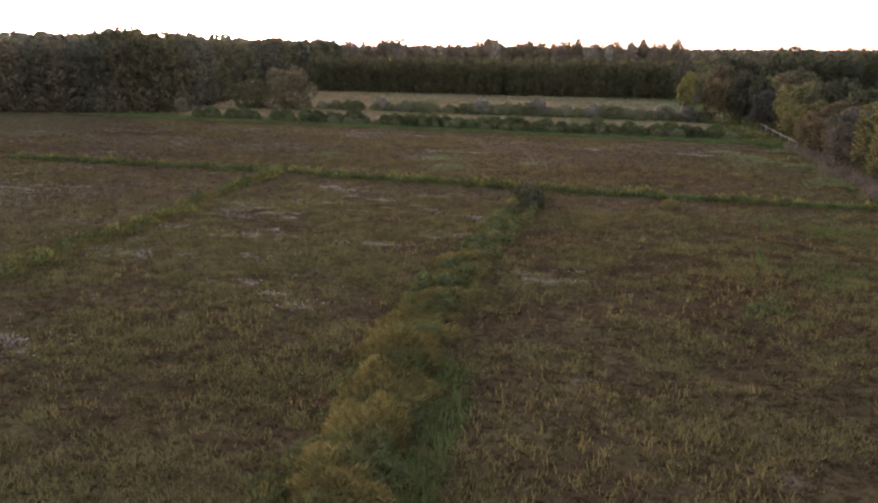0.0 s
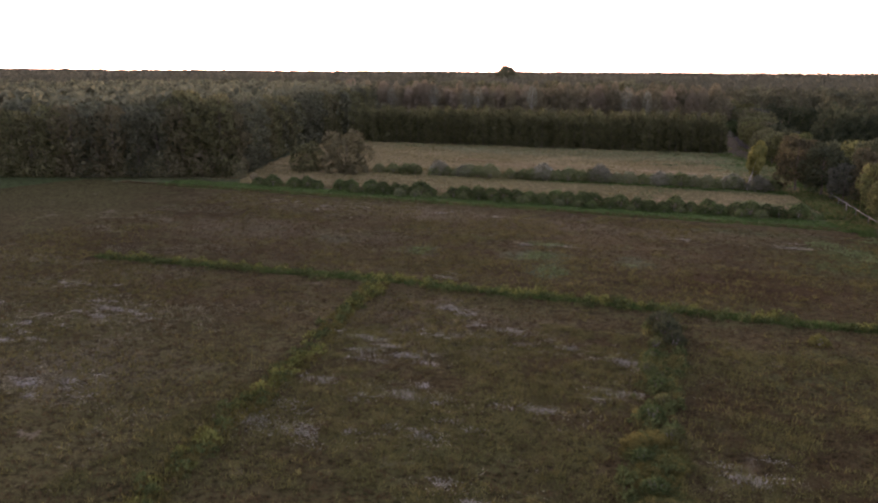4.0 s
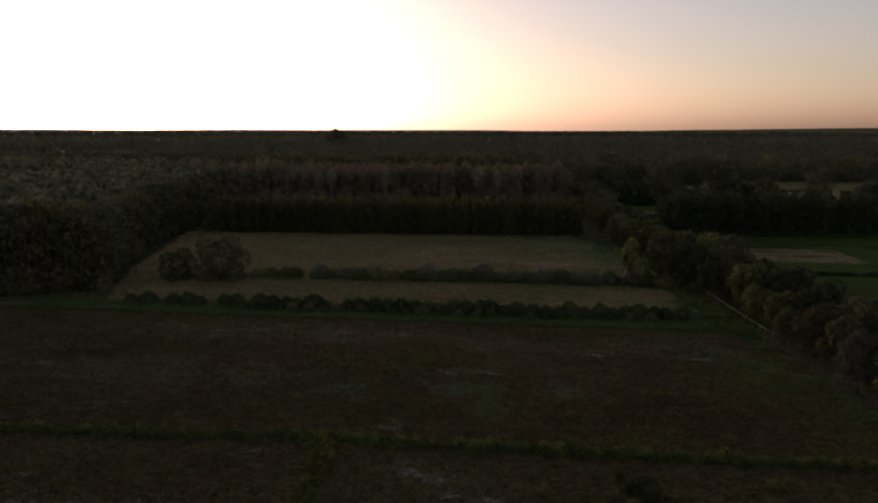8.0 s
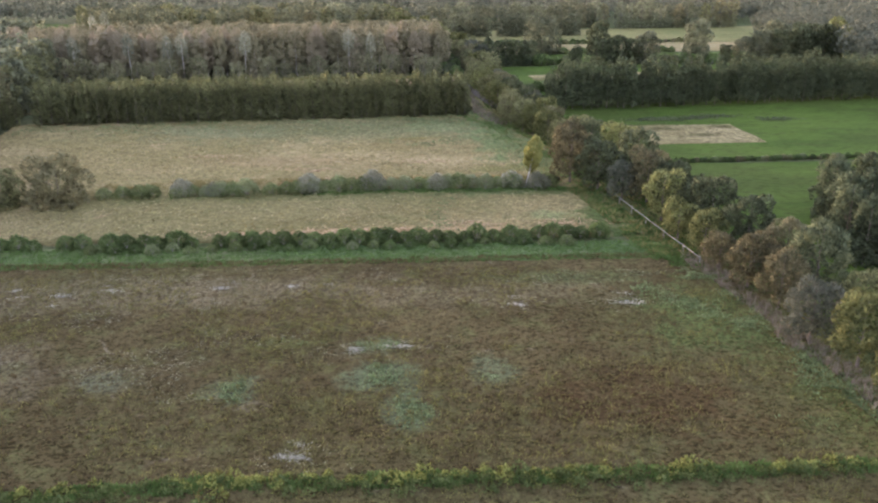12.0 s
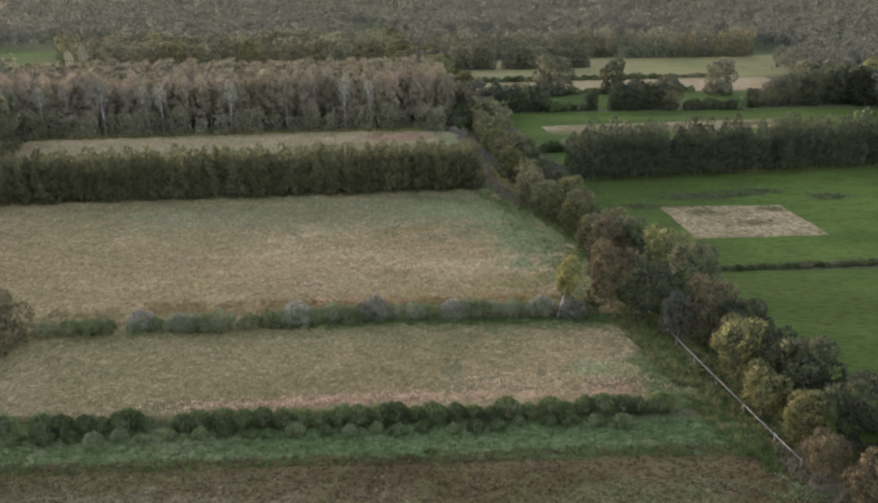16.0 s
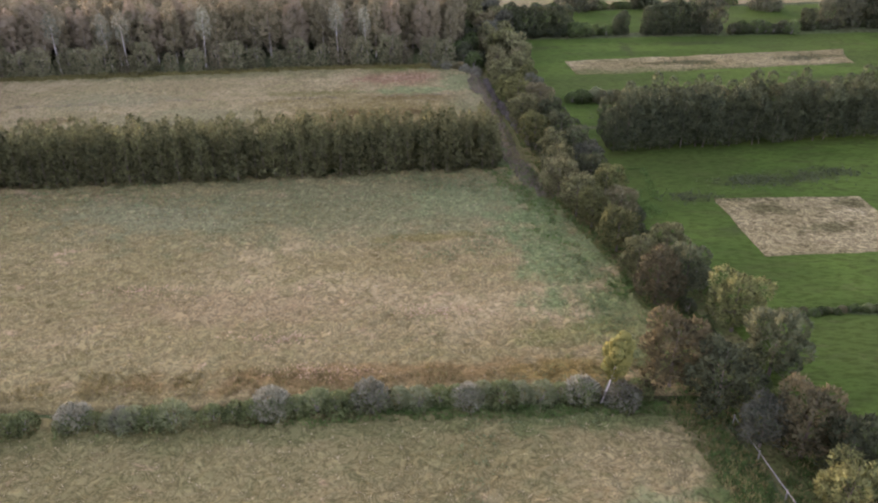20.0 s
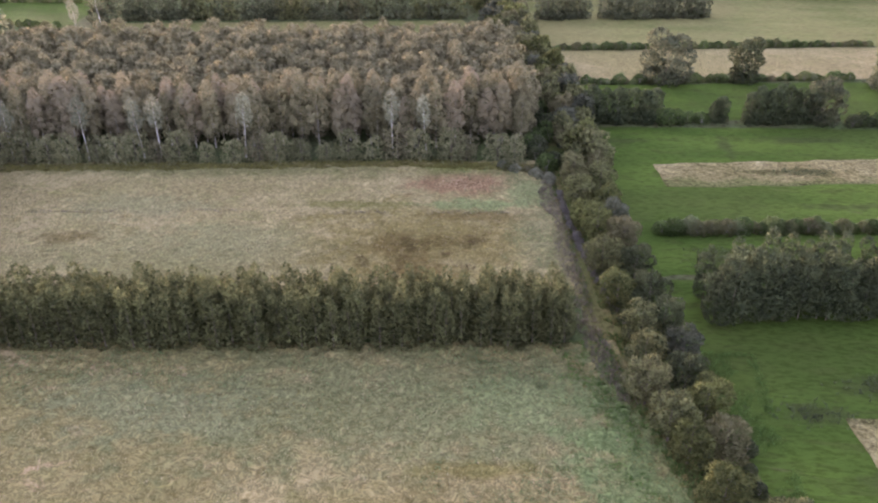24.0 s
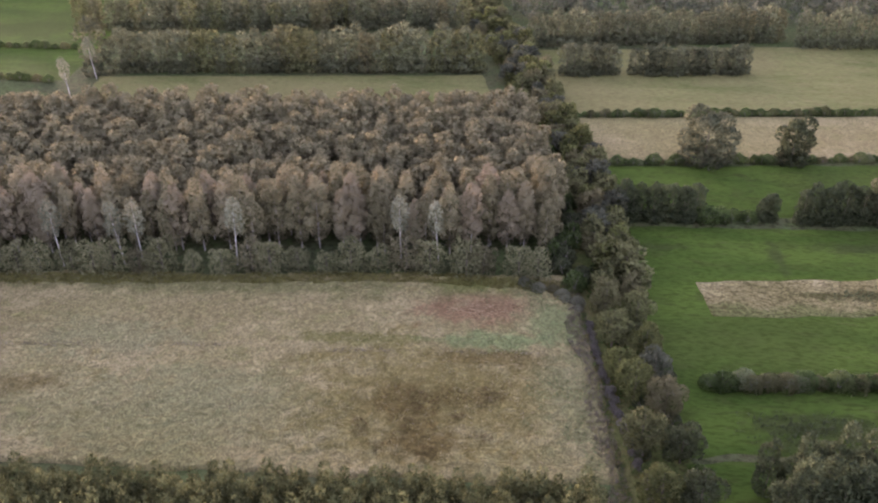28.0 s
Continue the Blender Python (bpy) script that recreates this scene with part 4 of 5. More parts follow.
for kind, x, y, k in NEAR_ROW + MID_ROW + FAR_ROW:
    planted(looks[kind], [(x - (1.3 if y > 205 else 0), y, k * (0.88 if y < 136 else 0.92 if y < 176 else 0.98))], words[kind], "tree", "tree row", rng, (0.97, 1.05))
spots = []
for y in np.arange(296, 610, 4.2):
    for off in (4.5, 10.0):
        spots.append((float(track_x(y)) + off + rng.uniform(-1.3, 1.3), y + rng.uniform(-1.6, 1.6)))
for y in np.arange(58, 86, 7.0):
    spots.append((float(track_x(y)) + 3 + rng.uniform(-1, 1), y))
far_models = [row_tree(s, leaf, 8.0, 6.2, 0.9, 650, 0.5) for s, leaf in ((190, LEAF_ROW), (191, LEAF_OLIVE), (192, LEAF_GREY), (193, LEAF_ROW))]
used += far_models
planted(far_models, spots, "round leafy green tree in the row along the meadows", "tree", "tree row", rng, (0.72, 1.15))
used += models

# dark leaf colours here stand in for the shade beneath the row's crowns
under = [shrub(s, leaf, 3.0, 3.6, 480, 0.25, "row_shrub") for s, leaf in ((76, LEAF_HEDGE), (77, LEAF_DARK), (78, LEAF_DARK), (79, LEAF_HEDGE))]
used += under
spots = []
for y in np.arange(92, 400, 3.4):
    spots.append((float(track_x(y)) + rng.uniform(2.6, 5.0), y))
    spots.append((float(track_x(y)) + rng.uniform(7.5, 11.5), y))
planted(under, spots, "shrub in the undergrowth of the tree row", "shrub", "row undergrowth", rng, (0.4, 0.95))
planted(under, [(float(track_x(y)) + rng.uniform(-5.5, 1.5), y) for y in np.arange(299, 396, 1.3)], "shrub filling the gap between wood and tree row", "shrub", "row undergrowth", rng, (0.8, 1.7))
spots = [(float(track_x(y)) + rng.uniform(-4, 1), y) for y in np.arange(392, 560, 4.0)]
planted(far_models, spots, "small leafy tree along the tree row", "tree", "tree row", rng, (0.6, 0.9))

# right-hand belts
belt = [alder(s, 11.5 + 0.4 * (s % 3), 5.4, 2600, LEAF_BELT, "belt_tree") for s in range(84, 88)]
used += belt
models = [row_tree(s, LEAF_BELT, 12.5, 5.8, 0.1, 2200, 0.32, "belt_tree") for s in range(100, 104)]
planted(belt, along(rng, ((-6, 243.5), (30, 248), (70, 254), (115, 260)), 2.3, 0.5) + along(rng, ((-7, 249), (70, 259), (115, 265)), 3.2, 0.7), "dark green tree in a dense shelter belt", "tree", "shelter belt", rng, (0.85, 1.1))
planted(models, block(rng, ((22, 126), (60, 124), (62, 168), (25, 150)), 6.0, 0.4), "dark green tree in a meadow copse", "tree", "meadow copse", rng, (0.8, 1.0))
planted(models, along(rng, ((-21, 330.6), (-3, 331.6)), 2.0, 0.9) + [(10.9, 332.2, 0.58), (12.2, 332.5, 0.72), (13.6, 332.8, 0.64)] + along(rng, ((18.5, 332), (37, 333)), 2.2, 0.9), "dense dark green bush tree between meadows", "tree", "meadow bushes", rng, (0.75, 0.95))
planted(under[:3], along(rng, ((-3, 331), (9.5, 332)), 1.7, 0.8) + along(rng, ((45, 331), (64, 330)), 2.0, 0.8), "low dark green bush between meadows", "shrub", "meadow bushes", rng, (0.8, 1.5))
copse = [row_tree(s, LEAF_COPSE, 12.5, 6.5, 0.1, 1100, 0.42, "copse_tree") for s in (115, 116, 117)]
used += copse
planted(copse, along(rng, ((-33, 442), (-13, 444)), 2.6, 1.2) + along(rng, ((-8, 444), (32, 448)), 2.6, 1.2), "grey-green tree in a far copse", "tree", "far copses", rng, (0.85, 1.05))
used += models
models = [row_tree(105, LEAF_COPSE, 13.0, 12.0, 0.2, 5200, 0.38, "meadow_tree"), row_tree(106, LEAF_DARK, 13.0, 9.0, 0.2, 4200, 0.38, "meadow_tree")]
planted(models[:1], [(4, 366, 1.2)], "large round brownish tree in a hedge", "tree", "", rng, (1, 1))
planted(models[1:], [(27, 367, 1.1)], "tall round olive tree in a hedge", "tree", "", rng, (1, 1))
used += models

models = [row_tree(107, LEAF_COPSE, 13.0, 11.0, 0.2, 3600, 0.42, "meadow_tree"), row_tree(108, LEAF_OLIVE, 13.0, 10.0, 0.2, 3600, 0.42, "meadow_tree"), row_tree(109, LEAF_DARK, 12.0, 10.0, 0.2, 3600, 0.42, "meadow_tree")]
planted(models, [(67, 362, 1.1), (39, 333.4, 0.95), (70, 334, 0.6), (77, 336, 0.75), (84, 338, 0.95), (92, 338, 1.05), (101, 340, 1.15), (110, 338, 1.2), (118, 344, 1.25), (96, 350, 1.1), (108, 352, 1.2)], "broad leafy tree among the meadows", "tree", "meadow trees", rng, (0.95, 1.05))
used += models

# belts behind the far field
models = [row_tree(s, LEAF_COPSE if s < 113 else LEAF_ROW, 18.0, 9.0, 0.2, 1100, 0.55, "belt_tree") for s in range(110, 114)]
planted(models, along(rng, ((-196, 433), (-130, 439), (-62, 444)), 4.0, 1.0), "tall brownish tree in the far belt", "tree", "far belt", rng, (0.85, 1.1))
planted(models, along(rng, ((-240, 492), (-185, 500), (-110, 505), (-72, 508)), 4.0, 1.5) + along(rng, ((-44, 482), (57, 497)), 4.0, 1.0) + along(rng, ((62, 488), (130, 492)), 5.0, 1.0), "tall grey-green tree in a far belt", "tree", "far belts", rng, (0.75, 1.0))
planted(models, [(-201, 430, 1.15)], "spreading birch at the corner of the far field", "tree", "", rng, (1.1, 1.1))
used += models

models = [row_tree(118, LEAF_COPSE, 30.0, 26.0, 0.0, 3200, 1.5, "skyline_tree")]
planted(models, [(-379, 1082), (-392, 1090, 0.7)], "tall round tree standing over the far woods", "tree", "skyline trees", rng, (1, 1))
used += models

# endless woods to the horizon
pts = []
for r0, r1, count, ring in ((430, 700, 4200, 0), (700, 1100, 4200, 1), (1100, 1700, 3800, 2), (1700, 2800, 3800, 3)):
    r = np.sqrt(rng.uniform(r0 * r0, r1 * r1, count))
    a = rng.uniform(radians(-60), radians(40), count)
    pts.append(np.column_stack((-30 + r * np.sin(a), 60 + r * np.cos(a), np.full(count, ring))))
p = np.concatenate(pts)
clear = noise2(p[:, 0], p[:, 1], 130, 4) < 0.2
inside = (p[:, 0] > -330) & (p[:, 0] < 150) & (p[:, 1] < 510)
on_green = (p[:, 0] < -205) & (p[:, 0] > -400) & (p[:, 1] > 415) & (p[:, 1] < 560)
near_row = (np.abs(p[:, 0] - track_x(p[:, 1]) - 4) < 14) & (p[:, 1] < 700)
p = p[~(clear | inside | on_green | near_row)]
RINGS = ((14, 6.4, 64, 0.78, 1.0), (14, 6.8, 36, 1.1, 1.05), (15, 8.0, 16, 2.0, 1.15), (17, 10.0, 10, 3.2, 1.25))
for ring, (high, wide, leaves, size, k) in enumerate(RINGS):
    q = p[p[:, 2] == ring]
    scattered("far_woods", [low_crown(s, high, wide, leaves, size) for s in range(8)], q[:, :2], k * rng.uniform(0.75, 1.1, len(q)), LEAF_FAR, "woods reaching to the horizon", "woods", rng)
spots = block(rng, ((110, 275), (330, 300), (330, 520), (110, 420)), 8.5, 0.4)
scattered("eastern_wood", [low_crown(s, 14, 8, 210, 0.52) for s in range(20, 24)], spots, rng.uniform(0.8, 1.15, len(spots)), LEAF_FAR, "dark wood east of the meadows", "wood", rng)

# grass standing in the fields
def fade(value, low, high):
    """0 below low, 1 above high, a soft edge between."""
    s = np.clip((value - low) / (high - low), 0, 1)
    return s * s * (3 - 2 * s)


def heath_keep(x, y):
    return fade(noise2(x, y, 9, 8) * 0.45 + noise2(x, y, 3.2, 18) * 0.35 + noise2(x, y, 1.1, 9) * 0.2, 0.44, 0.66)
tufts("heath_tussocks", sown(rng, 80000, -110, 22, -8, 128, heath_keep), GRASS_HEATH, "yellow-green grass stalks standing in the heath", 0.3, rng, 4, 0.3, 0.03, 0.8)
tufts("brown_tussocks", sown(rng, 40000, -110, 20, -8, 128), GRASS_BROWN, "brown dead grass and heather in the heath", 0.2, rng, 5, 0.4, 0.05, 0.7)
def sandy_keep(x, y):
    upper = fade(y - 10 * noise2(x, y, 9, 31), 104, 114) * 0.7 * fade(noise2(x, y * 2.0, 4, 32) * 0.7 + noise2(x, y * 2.0, 1.5, 34) * 0.3, 0.5, 0.72)
    west = fade(-x, 44, 60) * fade(noise2(x, y * 1.6, 7, 33), 0.6, 0.8)
    return np.maximum(upper, west)
tufts("sandy_drifts", sown(rng, 50000, -110, 0, 30, 127, sandy_keep), GRASS_PALE, "greyish dry grass drifts in the heath", 0.1, rng, 5, 0.4, 0.06, 1.8)
tufts("hedge_brown_grass", sown(rng, 9000, -100, -12, 160, 178, lambda x, y: (y > 168 + x * 0.075 + 4.4) & (y < 168 + x * 0.075 + 6 + 4 * noise2(x, y, 5, 3)) & (noise2(x, y, 2, 4) > 0.35)), GRASS_OCHRE, "brown standing grass behind the hedge", 0.45, rng, 6, 0.3, 0.035, 0.5)
tufts("straw_tussocks", sown(rng, 4500, -128, -12, 137, 232), GRASS_STRAW, "dry straw-coloured lodged grass", 0.22, rng, 5, 0.4, 0.06, 0.9)
tufts("ochre_tussocks", sown(rng, 16000, -128, -12, 137, 232, lambda x, y: fade(noise2(x, y, 9, 41) * 0.6 + noise2(x, y, 2, 42) * 0.4, 0.4, 0.7)), GRASS_OCHRE, "ochre grass standing in the dry fields", 0.26, rng, 5, 0.4, 0.045, 0.6)
tufts("rear_straw_tussocks", sown(rng, 3500, -160, -32, 250, 297), GRASS_STRAW, "dry bleached lodged grass", 0.22, rng, 5, 0.4, 0.06, 1.3)

def near_line(x, y, line, width):
    """Whether places lie within that width of a bent line."""
    ok = np.zeros(len(x), bool)
    for (x0, y0), (x1, y1) in zip(line, line[1:]):
        dx, dy = x1 - x0, y1 - y0
        s = np.clip(((x - x0) * dx + (y - y0) * dy) / (dx * dx + dy * dy), 0, 1)
        ok |= np.hypot(x - x0 - s * dx, y - y0 - s * dy) < width * (0.6 + 0.8 * noise2(x, y, 3, 2))
    return ok


CROSS_LINE = ((-90, 74), (-73, 76), (-53, 78), (-32, 79), (0, 80.5), (12, 81))
WEST_LINE = ((-53, 79), (-50, 66), (-46, 51), (-43, 36), (-38, 20))
BRAMBLES = ((-9, 12), (-12, 23), (-16, 39), (-19, 58), (-21, 73))
tufts("cross_line_weeds", sown(rng, 26000, -92, 14, 70, 86, lambda x, y: near_line(x, y, CROSS_LINE, 0.9) & (noise2(x, y, 2.2, 7) > 0.2)), GRASS_GREEN, "yellow-green weeds along an old ditch", 0.3, rng, 6, 0.3, 0.07, 0.5)
tufts("west_line_weeds", sown(rng, 14000, -58, -34, 18, 80, lambda x, y: near_line(x, y, WEST_LINE, 1.2) & (noise2(x, y, 2.2, 7) > 0.25)), GRASS_MOUND, "green weeds along an old ditch", 0.3, rng, 6, 0.3, 0.06, 0.5)
tufts("ridge_grass", sown(rng, 26000, -26, -2, 8, 76, lambda x, y: near_line(x, y, BRAMBLES, 1.5) & (noise2(x, y, 4, 7) > 0.4)), GRASS_HEATH, "tall green grass on a low ridge", 0.36, rng, 6, 0.25, 0.025, 0.6)
yellow, green = [], []
for line, gap in ((CROSS_LINE, 0.42), (WEST_LINE, 0.7)):
    for x, y in along(rng, line, gap, 0.3):
        green.append((x + rng.normal() * 0.6, y + rng.normal() * 0.7 - 0.5))
        if noise2(x, y, 3.0, 21) > 0.27:
            yellow.append((x + rng.normal() * 0.5, y + rng.normal() * 0.45 + 0.25))
green += [tuple(p) for p in sown(rng, 1500, -26, -2, 14, 78, lambda x, y: near_line(x, y, BRAMBLES, 1.5))[:420]]
weeds = [weed_dome(s) for s in range(6)]
scattered("yellow_weeds", weeds, yellow, rng.uniform(0.6, 1.5, len(yellow)), WEED_YELLOW, "bushy yellow-green weeds along an old ditch", "weeds", rng)
scattered("green_weeds", weeds, green, rng.uniform(0.6, 1.4, len(green)), WEED_GREEN, "bushy dark green weeds along ditch and ridge", "weeds", rng)
ridge = along(rng, ((-8.6, 15), (-11.9, 25), (-14.1, 34), (-15.6, 41), (-17.6, 50)), 1.25, 0.45)
# every third shape is darker green: the ridge's shaded side put into leaf colour
shapes = [grass_mound(s, 3.6, 1.5, 3600, GRASS_MOUND if s % 3 else WEED_GREEN) for s in range(6)]
for i, (x, y) in enumerate(ridge):
    tall = (0.6 + 0.5 * noise2(x, y, 3.5, 5)) * (1.2 if y < 27 else 0.95 if y < 36 else 0.6)
    ob = tagged(new("grass_mound", shapes[i % 6]), "rounded mound of tall feathery yellow-brown grass" if (i % 6) % 3 else "rounded mound of grass coloured darker green for the ridge's shaded side", "grass", "grass mounds")
    ob.location = (*lay(x, y), 0.05)
    ob.rotation_euler = (0, 0, rng.uniform(0, 6.28))
    ob.scale = (rng.uniform(0.85, 1.25), rng.uniform(0.85, 1.25), tall)
tufts("mound_foot_grass", sown(rng, 13000, -18, -2, 10, 44, lambda x, y: np.hypot((x + 9.6 + (y - 22) * 0.28) / 2.4, (y - 24) / 11) < 0.5 + 0.7 * noise2(x, y, 2.5, 6)), GRASS_GREEN, "green grass round the mound", 0.28, rng, 6, 0.25, 0.02, 0.7)
def green_keep(x, y):
    west = 0
    for px, py, rx, ry in ((-42, 103, 5, 2.2), (-40, 96, 4.5, 4), (-37, 90, 3, 4.5), (-28, 98, 2.6, 4.5), (-56, 94, 2.6, 3), (-50, 104, 5, 1.5)):
        west = np.maximum(west, fade(1.25 - np.hypot((x - px) / rx, (y - py) / ry) - 0.9 * noise2(x, y, 2.4, 5), 0.0, 0.7) * 0.7)
    east = fade(x - track_x(y) + 20 - 16 * noise2(x, y, 8, 6), 0.0, 9.0) * fade(y, 84, 104)
    return np.maximum(west, east) * fade(noise2(x, y, 3.2, 3), 0.2, 0.65)
tufts("green_patches", sown(rng, 110000, -60, 16, 60, 128, green_keep), GRASS_LUSH, "green grass patches in the heath", 0.2, rng, 5, 0.4, 0.08, 1.0)
def weed_keep(x, y):
    d = x - track_x(y)
    return (d > -5.5 + 3 * noise2(x, y, 5, 4)) & (d < -0.8) & ((y < 133) | (y > 222))
tufts("dead_weeds", sown(rng, 62000, -36, 22, 60, 300, weed_keep), GRASS_WEED, "grey-brown dead weeds beside the tree row", 0.75, rng, 6, 0.3, 0.05, 0.5)

def straw_green(x, y):
    d = track_x(y) - x
    return fade(d, 1.5, 3.0) * fade(6 + 46 * noise2(x, y, 12, 12) ** 2 - d, 0.0, 7.0) * fade(noise2(x, y, 3.0, 13), 0.25, 0.65)
tufts("green_margin", sown(rng, 34000, -64, 0, 138, 300, straw_green), GRASS_LUSH, "green grass creeping into the dry fields", 0.2, rng, 6, 0.4, 0.06, 0.9)
tufts("field_margin", sown(rng, 24000, -34, 0, 168, 236, lambda x, y: 0.8 * fade(7 + 7 * noise2(x, y, 6, 44) - (track_x(y) - x), 0.0, 6.0) * fade(noise2(x, y, 2.6, 45), 0.25, 0.65)), GRASS_GREEN, "green grass along the edge of the dry field", 0.3, rng, 6, 0.35, 0.06, 0.8)
tufts("ditch_line", sown(rng, 16000, -140, 4, 124, 136, lambda x, y: near_line(x, y, ((-140, 125), (-89, 127.6), (-43, 130.2), (2, 133)), 0.9)), GRASS_BROWN, "dark brown growth along a shallow ditch", 0.26, rng, 6, 0.3, 0.05, 0.5)
tufts("brown_rear_patch", sown(rng, 14000, -96, -32, 246, 290, lambda x, y: fade(1.0 - np.hypot((x + 56) / 24, (y - 262) / 15) - 0.6 * noise2(x, y, 6, 3), 0.0, 0.6) * fade(noise2(x, y, 2.4, 5), 0.2, 0.7)), GRASS_OCHRE, "brown trampled grass in the rear field", 0.2, rng, 6, 0.45, 0.07, 1.2)
tufts("dark_rear_patch", sown(rng, 12000, -80, -36, 246, 282, lambda x, y: fade(noise2(x, y, 4, 23) * 0.7 + noise2(x, y, 1.5, 24) * 0.3, 0.6, 0.78) * fade(1.0 - np.hypot((x + 56) / 18, (y - 260) / 12), 0.0, 0.4)), GRASS_BROWN, "dark trampled spots in the rear field", 0.18, rng, 6, 0.45, 0.08, 1.2)
tufts("rear_field_line", sown(rng, 26000, -150, -38, 266, 284, lambda x, y: 0.55 * near_line(x, y, ((-150, 271.5), (-122, 273), (-91, 275.7), (-75, 275.5), (-38, 277.4)), 0.55) * fade(noise2(x, y, 5, 4), 0.2, 0.6)), GRASS_WEED, "faint line of an old wheel track", 0.2, rng, 6, 0.3, 0.05, 0.8)
tufts("rear_red_patch", sown(rng, 20000, -70, -34, 285, 302, lambda x, y: 0.25 * fade(1.0 - np.hypot((x + 50) / 12, (y - 290.5) / 5) - 0.4 * noise2(x, y, 4, 4), 0.0, 0.6)), GRASS_RED, "reddish grass at the edge of the wood", 0.2, rng, 5, 0.4, 0.05, 1.0)

def verge_keep(x, y):
    d = x - track_x(y)
    return (d > np.where(y < 168, -9.0, -1.8)) & (np.abs(d) > 0.5) & (d < 3.5) & (noise2(x, y, 2.5, 3) > 0.3)
tufts("verge_tussocks", sown(rng, 76000, -46, 9, 128, 300, verge_keep), GRASS_GREEN, "rank green grass on the verge", 0.45, rng, 5, 0.35, 0.06, 0.7)
tufts("verge_straw", sown(rng, 34000, -46, 6, 132, 300, verge_keep), GRASS_OCHRE, "dry pale grass on the verge", 0.45, rng, 5, 0.35, 0.06, 1.0)
RUSHES = ((18, 230), (29.5, 232.3), (36, 234.6), (50, 231), (22, 231), (2, 260), (9.4, 263.8), (6, 263), (0, 263.5), (26, 300.2), (56, 302), (5, 223.4))
rush = np.concatenate([rng.normal(size=(150, 2)) * (3.2, 1.3) + p for p in RUSHES])
tufts("rush_clumps", rush, LEAF_DARK, "dark rush clumps in the meadow", 0.4, rng, 6, 0.3, 0.05, 0.5)

tufts("strip_tussocks", sown(rng, 26000, -130, 4, 124, 142, lambda x, y: (y > 131.4 + x * 0.055) & (y < 139.5 + x * 0.055)), GRASS_GREEN, "green grass on the strip before the hedge", 0.24, rng, 5, 0.3, 0.05, 0.7)
tufts("hedge_foot_grass", sown(rng, 26000, -96, -10, 154, 172, lambda x, y: near_line(x, y, ((-96, 159.4), (-70, 161.6), (-46, 164.6), (-13, 166.4)), 1.3) * fade(x + 30 * noise2(x, y, 9, 6), -60, -20)), GRASS_GREEN, "rank green grass at the foot of the hedge", 0.3, rng, 5, 0.3, 0.05, 0.6)
ORANGE = ((-68, 140.5), (-60, 141), (-50, 142), (-42, 142.6), (-30, 146), (-14, 147), (-55, 172), (-40, 186), (-62, 179), (-84, 190))
orange = np.concatenate([rng.normal(size=(170, 2)) * (3.6, 0.8) + p for p in ORANGE])
tufts("reddish_grass", orange, GRASS_RED, "reddish bent grass in the dry fields", 0.2, rng, 3, 0.35, 0.07, 1.4)

tufts("plantation_foot_grass", sown(rng, 34000, -142, -26, 204, 236, lambda x, y: 0.55 * fade(y - 0.11 * x, 220, 234.5) * fade(noise2(x, y, 5, 9), 0.2, 0.7)), GRASS_LUSH, "pale green grass before the plantation", 0.2, rng, 5, 0.35, 0.05, 0.8)
tufts("wood_foot_grass", sown(rng, 40000, -180, -30, 286, 306, lambda x, y: near_line(x, y, ((-180, 292.5), (-120, 297), (-64, 301.5), (-34, 299)), 2.0)), GRASS_HEATH, "olive grass at the foot of the birch wood", 0.36, rng, 5, 0.35, 0.06, 0.6)
tufts("near_stalks", sown(rng, 15000, -60, 24, -6, 66, lambda x, y: fade(noise2(x, y, 6, 15) * 0.5 + noise2(x, y, 1.8, 16) * 0.5, 0.5, 0.75)), GRASS_HEATH, "thin pale grass stalks standing in the heath", 0.36, rng, 4, 0.2, 0.014, 0.5)
tufts("heath_sward", sown(rng, 130000, -90, 24, 0, 128, lambda x, y: 0.8 * fade(noise2(x, y, 7, 51) * 0.55 + noise2(x, y, 2.4, 52) * 0.45, 0.46, 0.7)), GRASS_SWARD, "low olive grass in the heath", 0.13, rng, 4, 0.4, 0.035, 2.2)
tufts("olive_rear_grass", sown(rng, 9000, -100, -32, 246, 298, lambda x, y: 0.7 * fade(1.1 - np.hypot((x + 56) / 32, (y - 268) / 22) - 0.5 * noise2(x, y, 8, 7), 0.0, 0.7)), GRASS_HEATH, "olive-yellow grass in the rear field", 0.16, rng, 5, 0.4, 0.06, 1.1)

def mat_keep(x, y):
    return fade(noise2(x, y * 1.3, 4.5, 61) * 0.45 + noise2(x, y * 1.3, 1.6, 62) * 0.4 + noise2(x, y, 0.6, 63) * 0.15, 0.42, 0.6)
tufts("near_mat", sown(rng, 120000, -48, 24, 8, 70, mat_keep), GRASS_MAT, "soft olive grass matted over the near heath", 0.2, rng, 5, 0.3, 0.02, 1.1)
tufts("near_brown_mat", sown(rng, 50000, -48, 24, 8, 70, lambda x, y: 1 - mat_keep(x, y)), GRASS_BROWN, "dark dead grass matted over the near heath", 0.13, rng, 5, 0.3, 0.03, 1.4)
tufts("east_green_tufts", sown(rng, 9000, 0, 26, 34, 84, lambda x, y: fade(noise2(x, y, 5, 71) * 0.6 + noise2(x, y, 1.8, 72) * 0.4, 0.56, 0.74)), GRASS_GREEN, "bright green grass tufts in the heath", 0.26, rng, 6, 0.3, 0.03, 0.8)

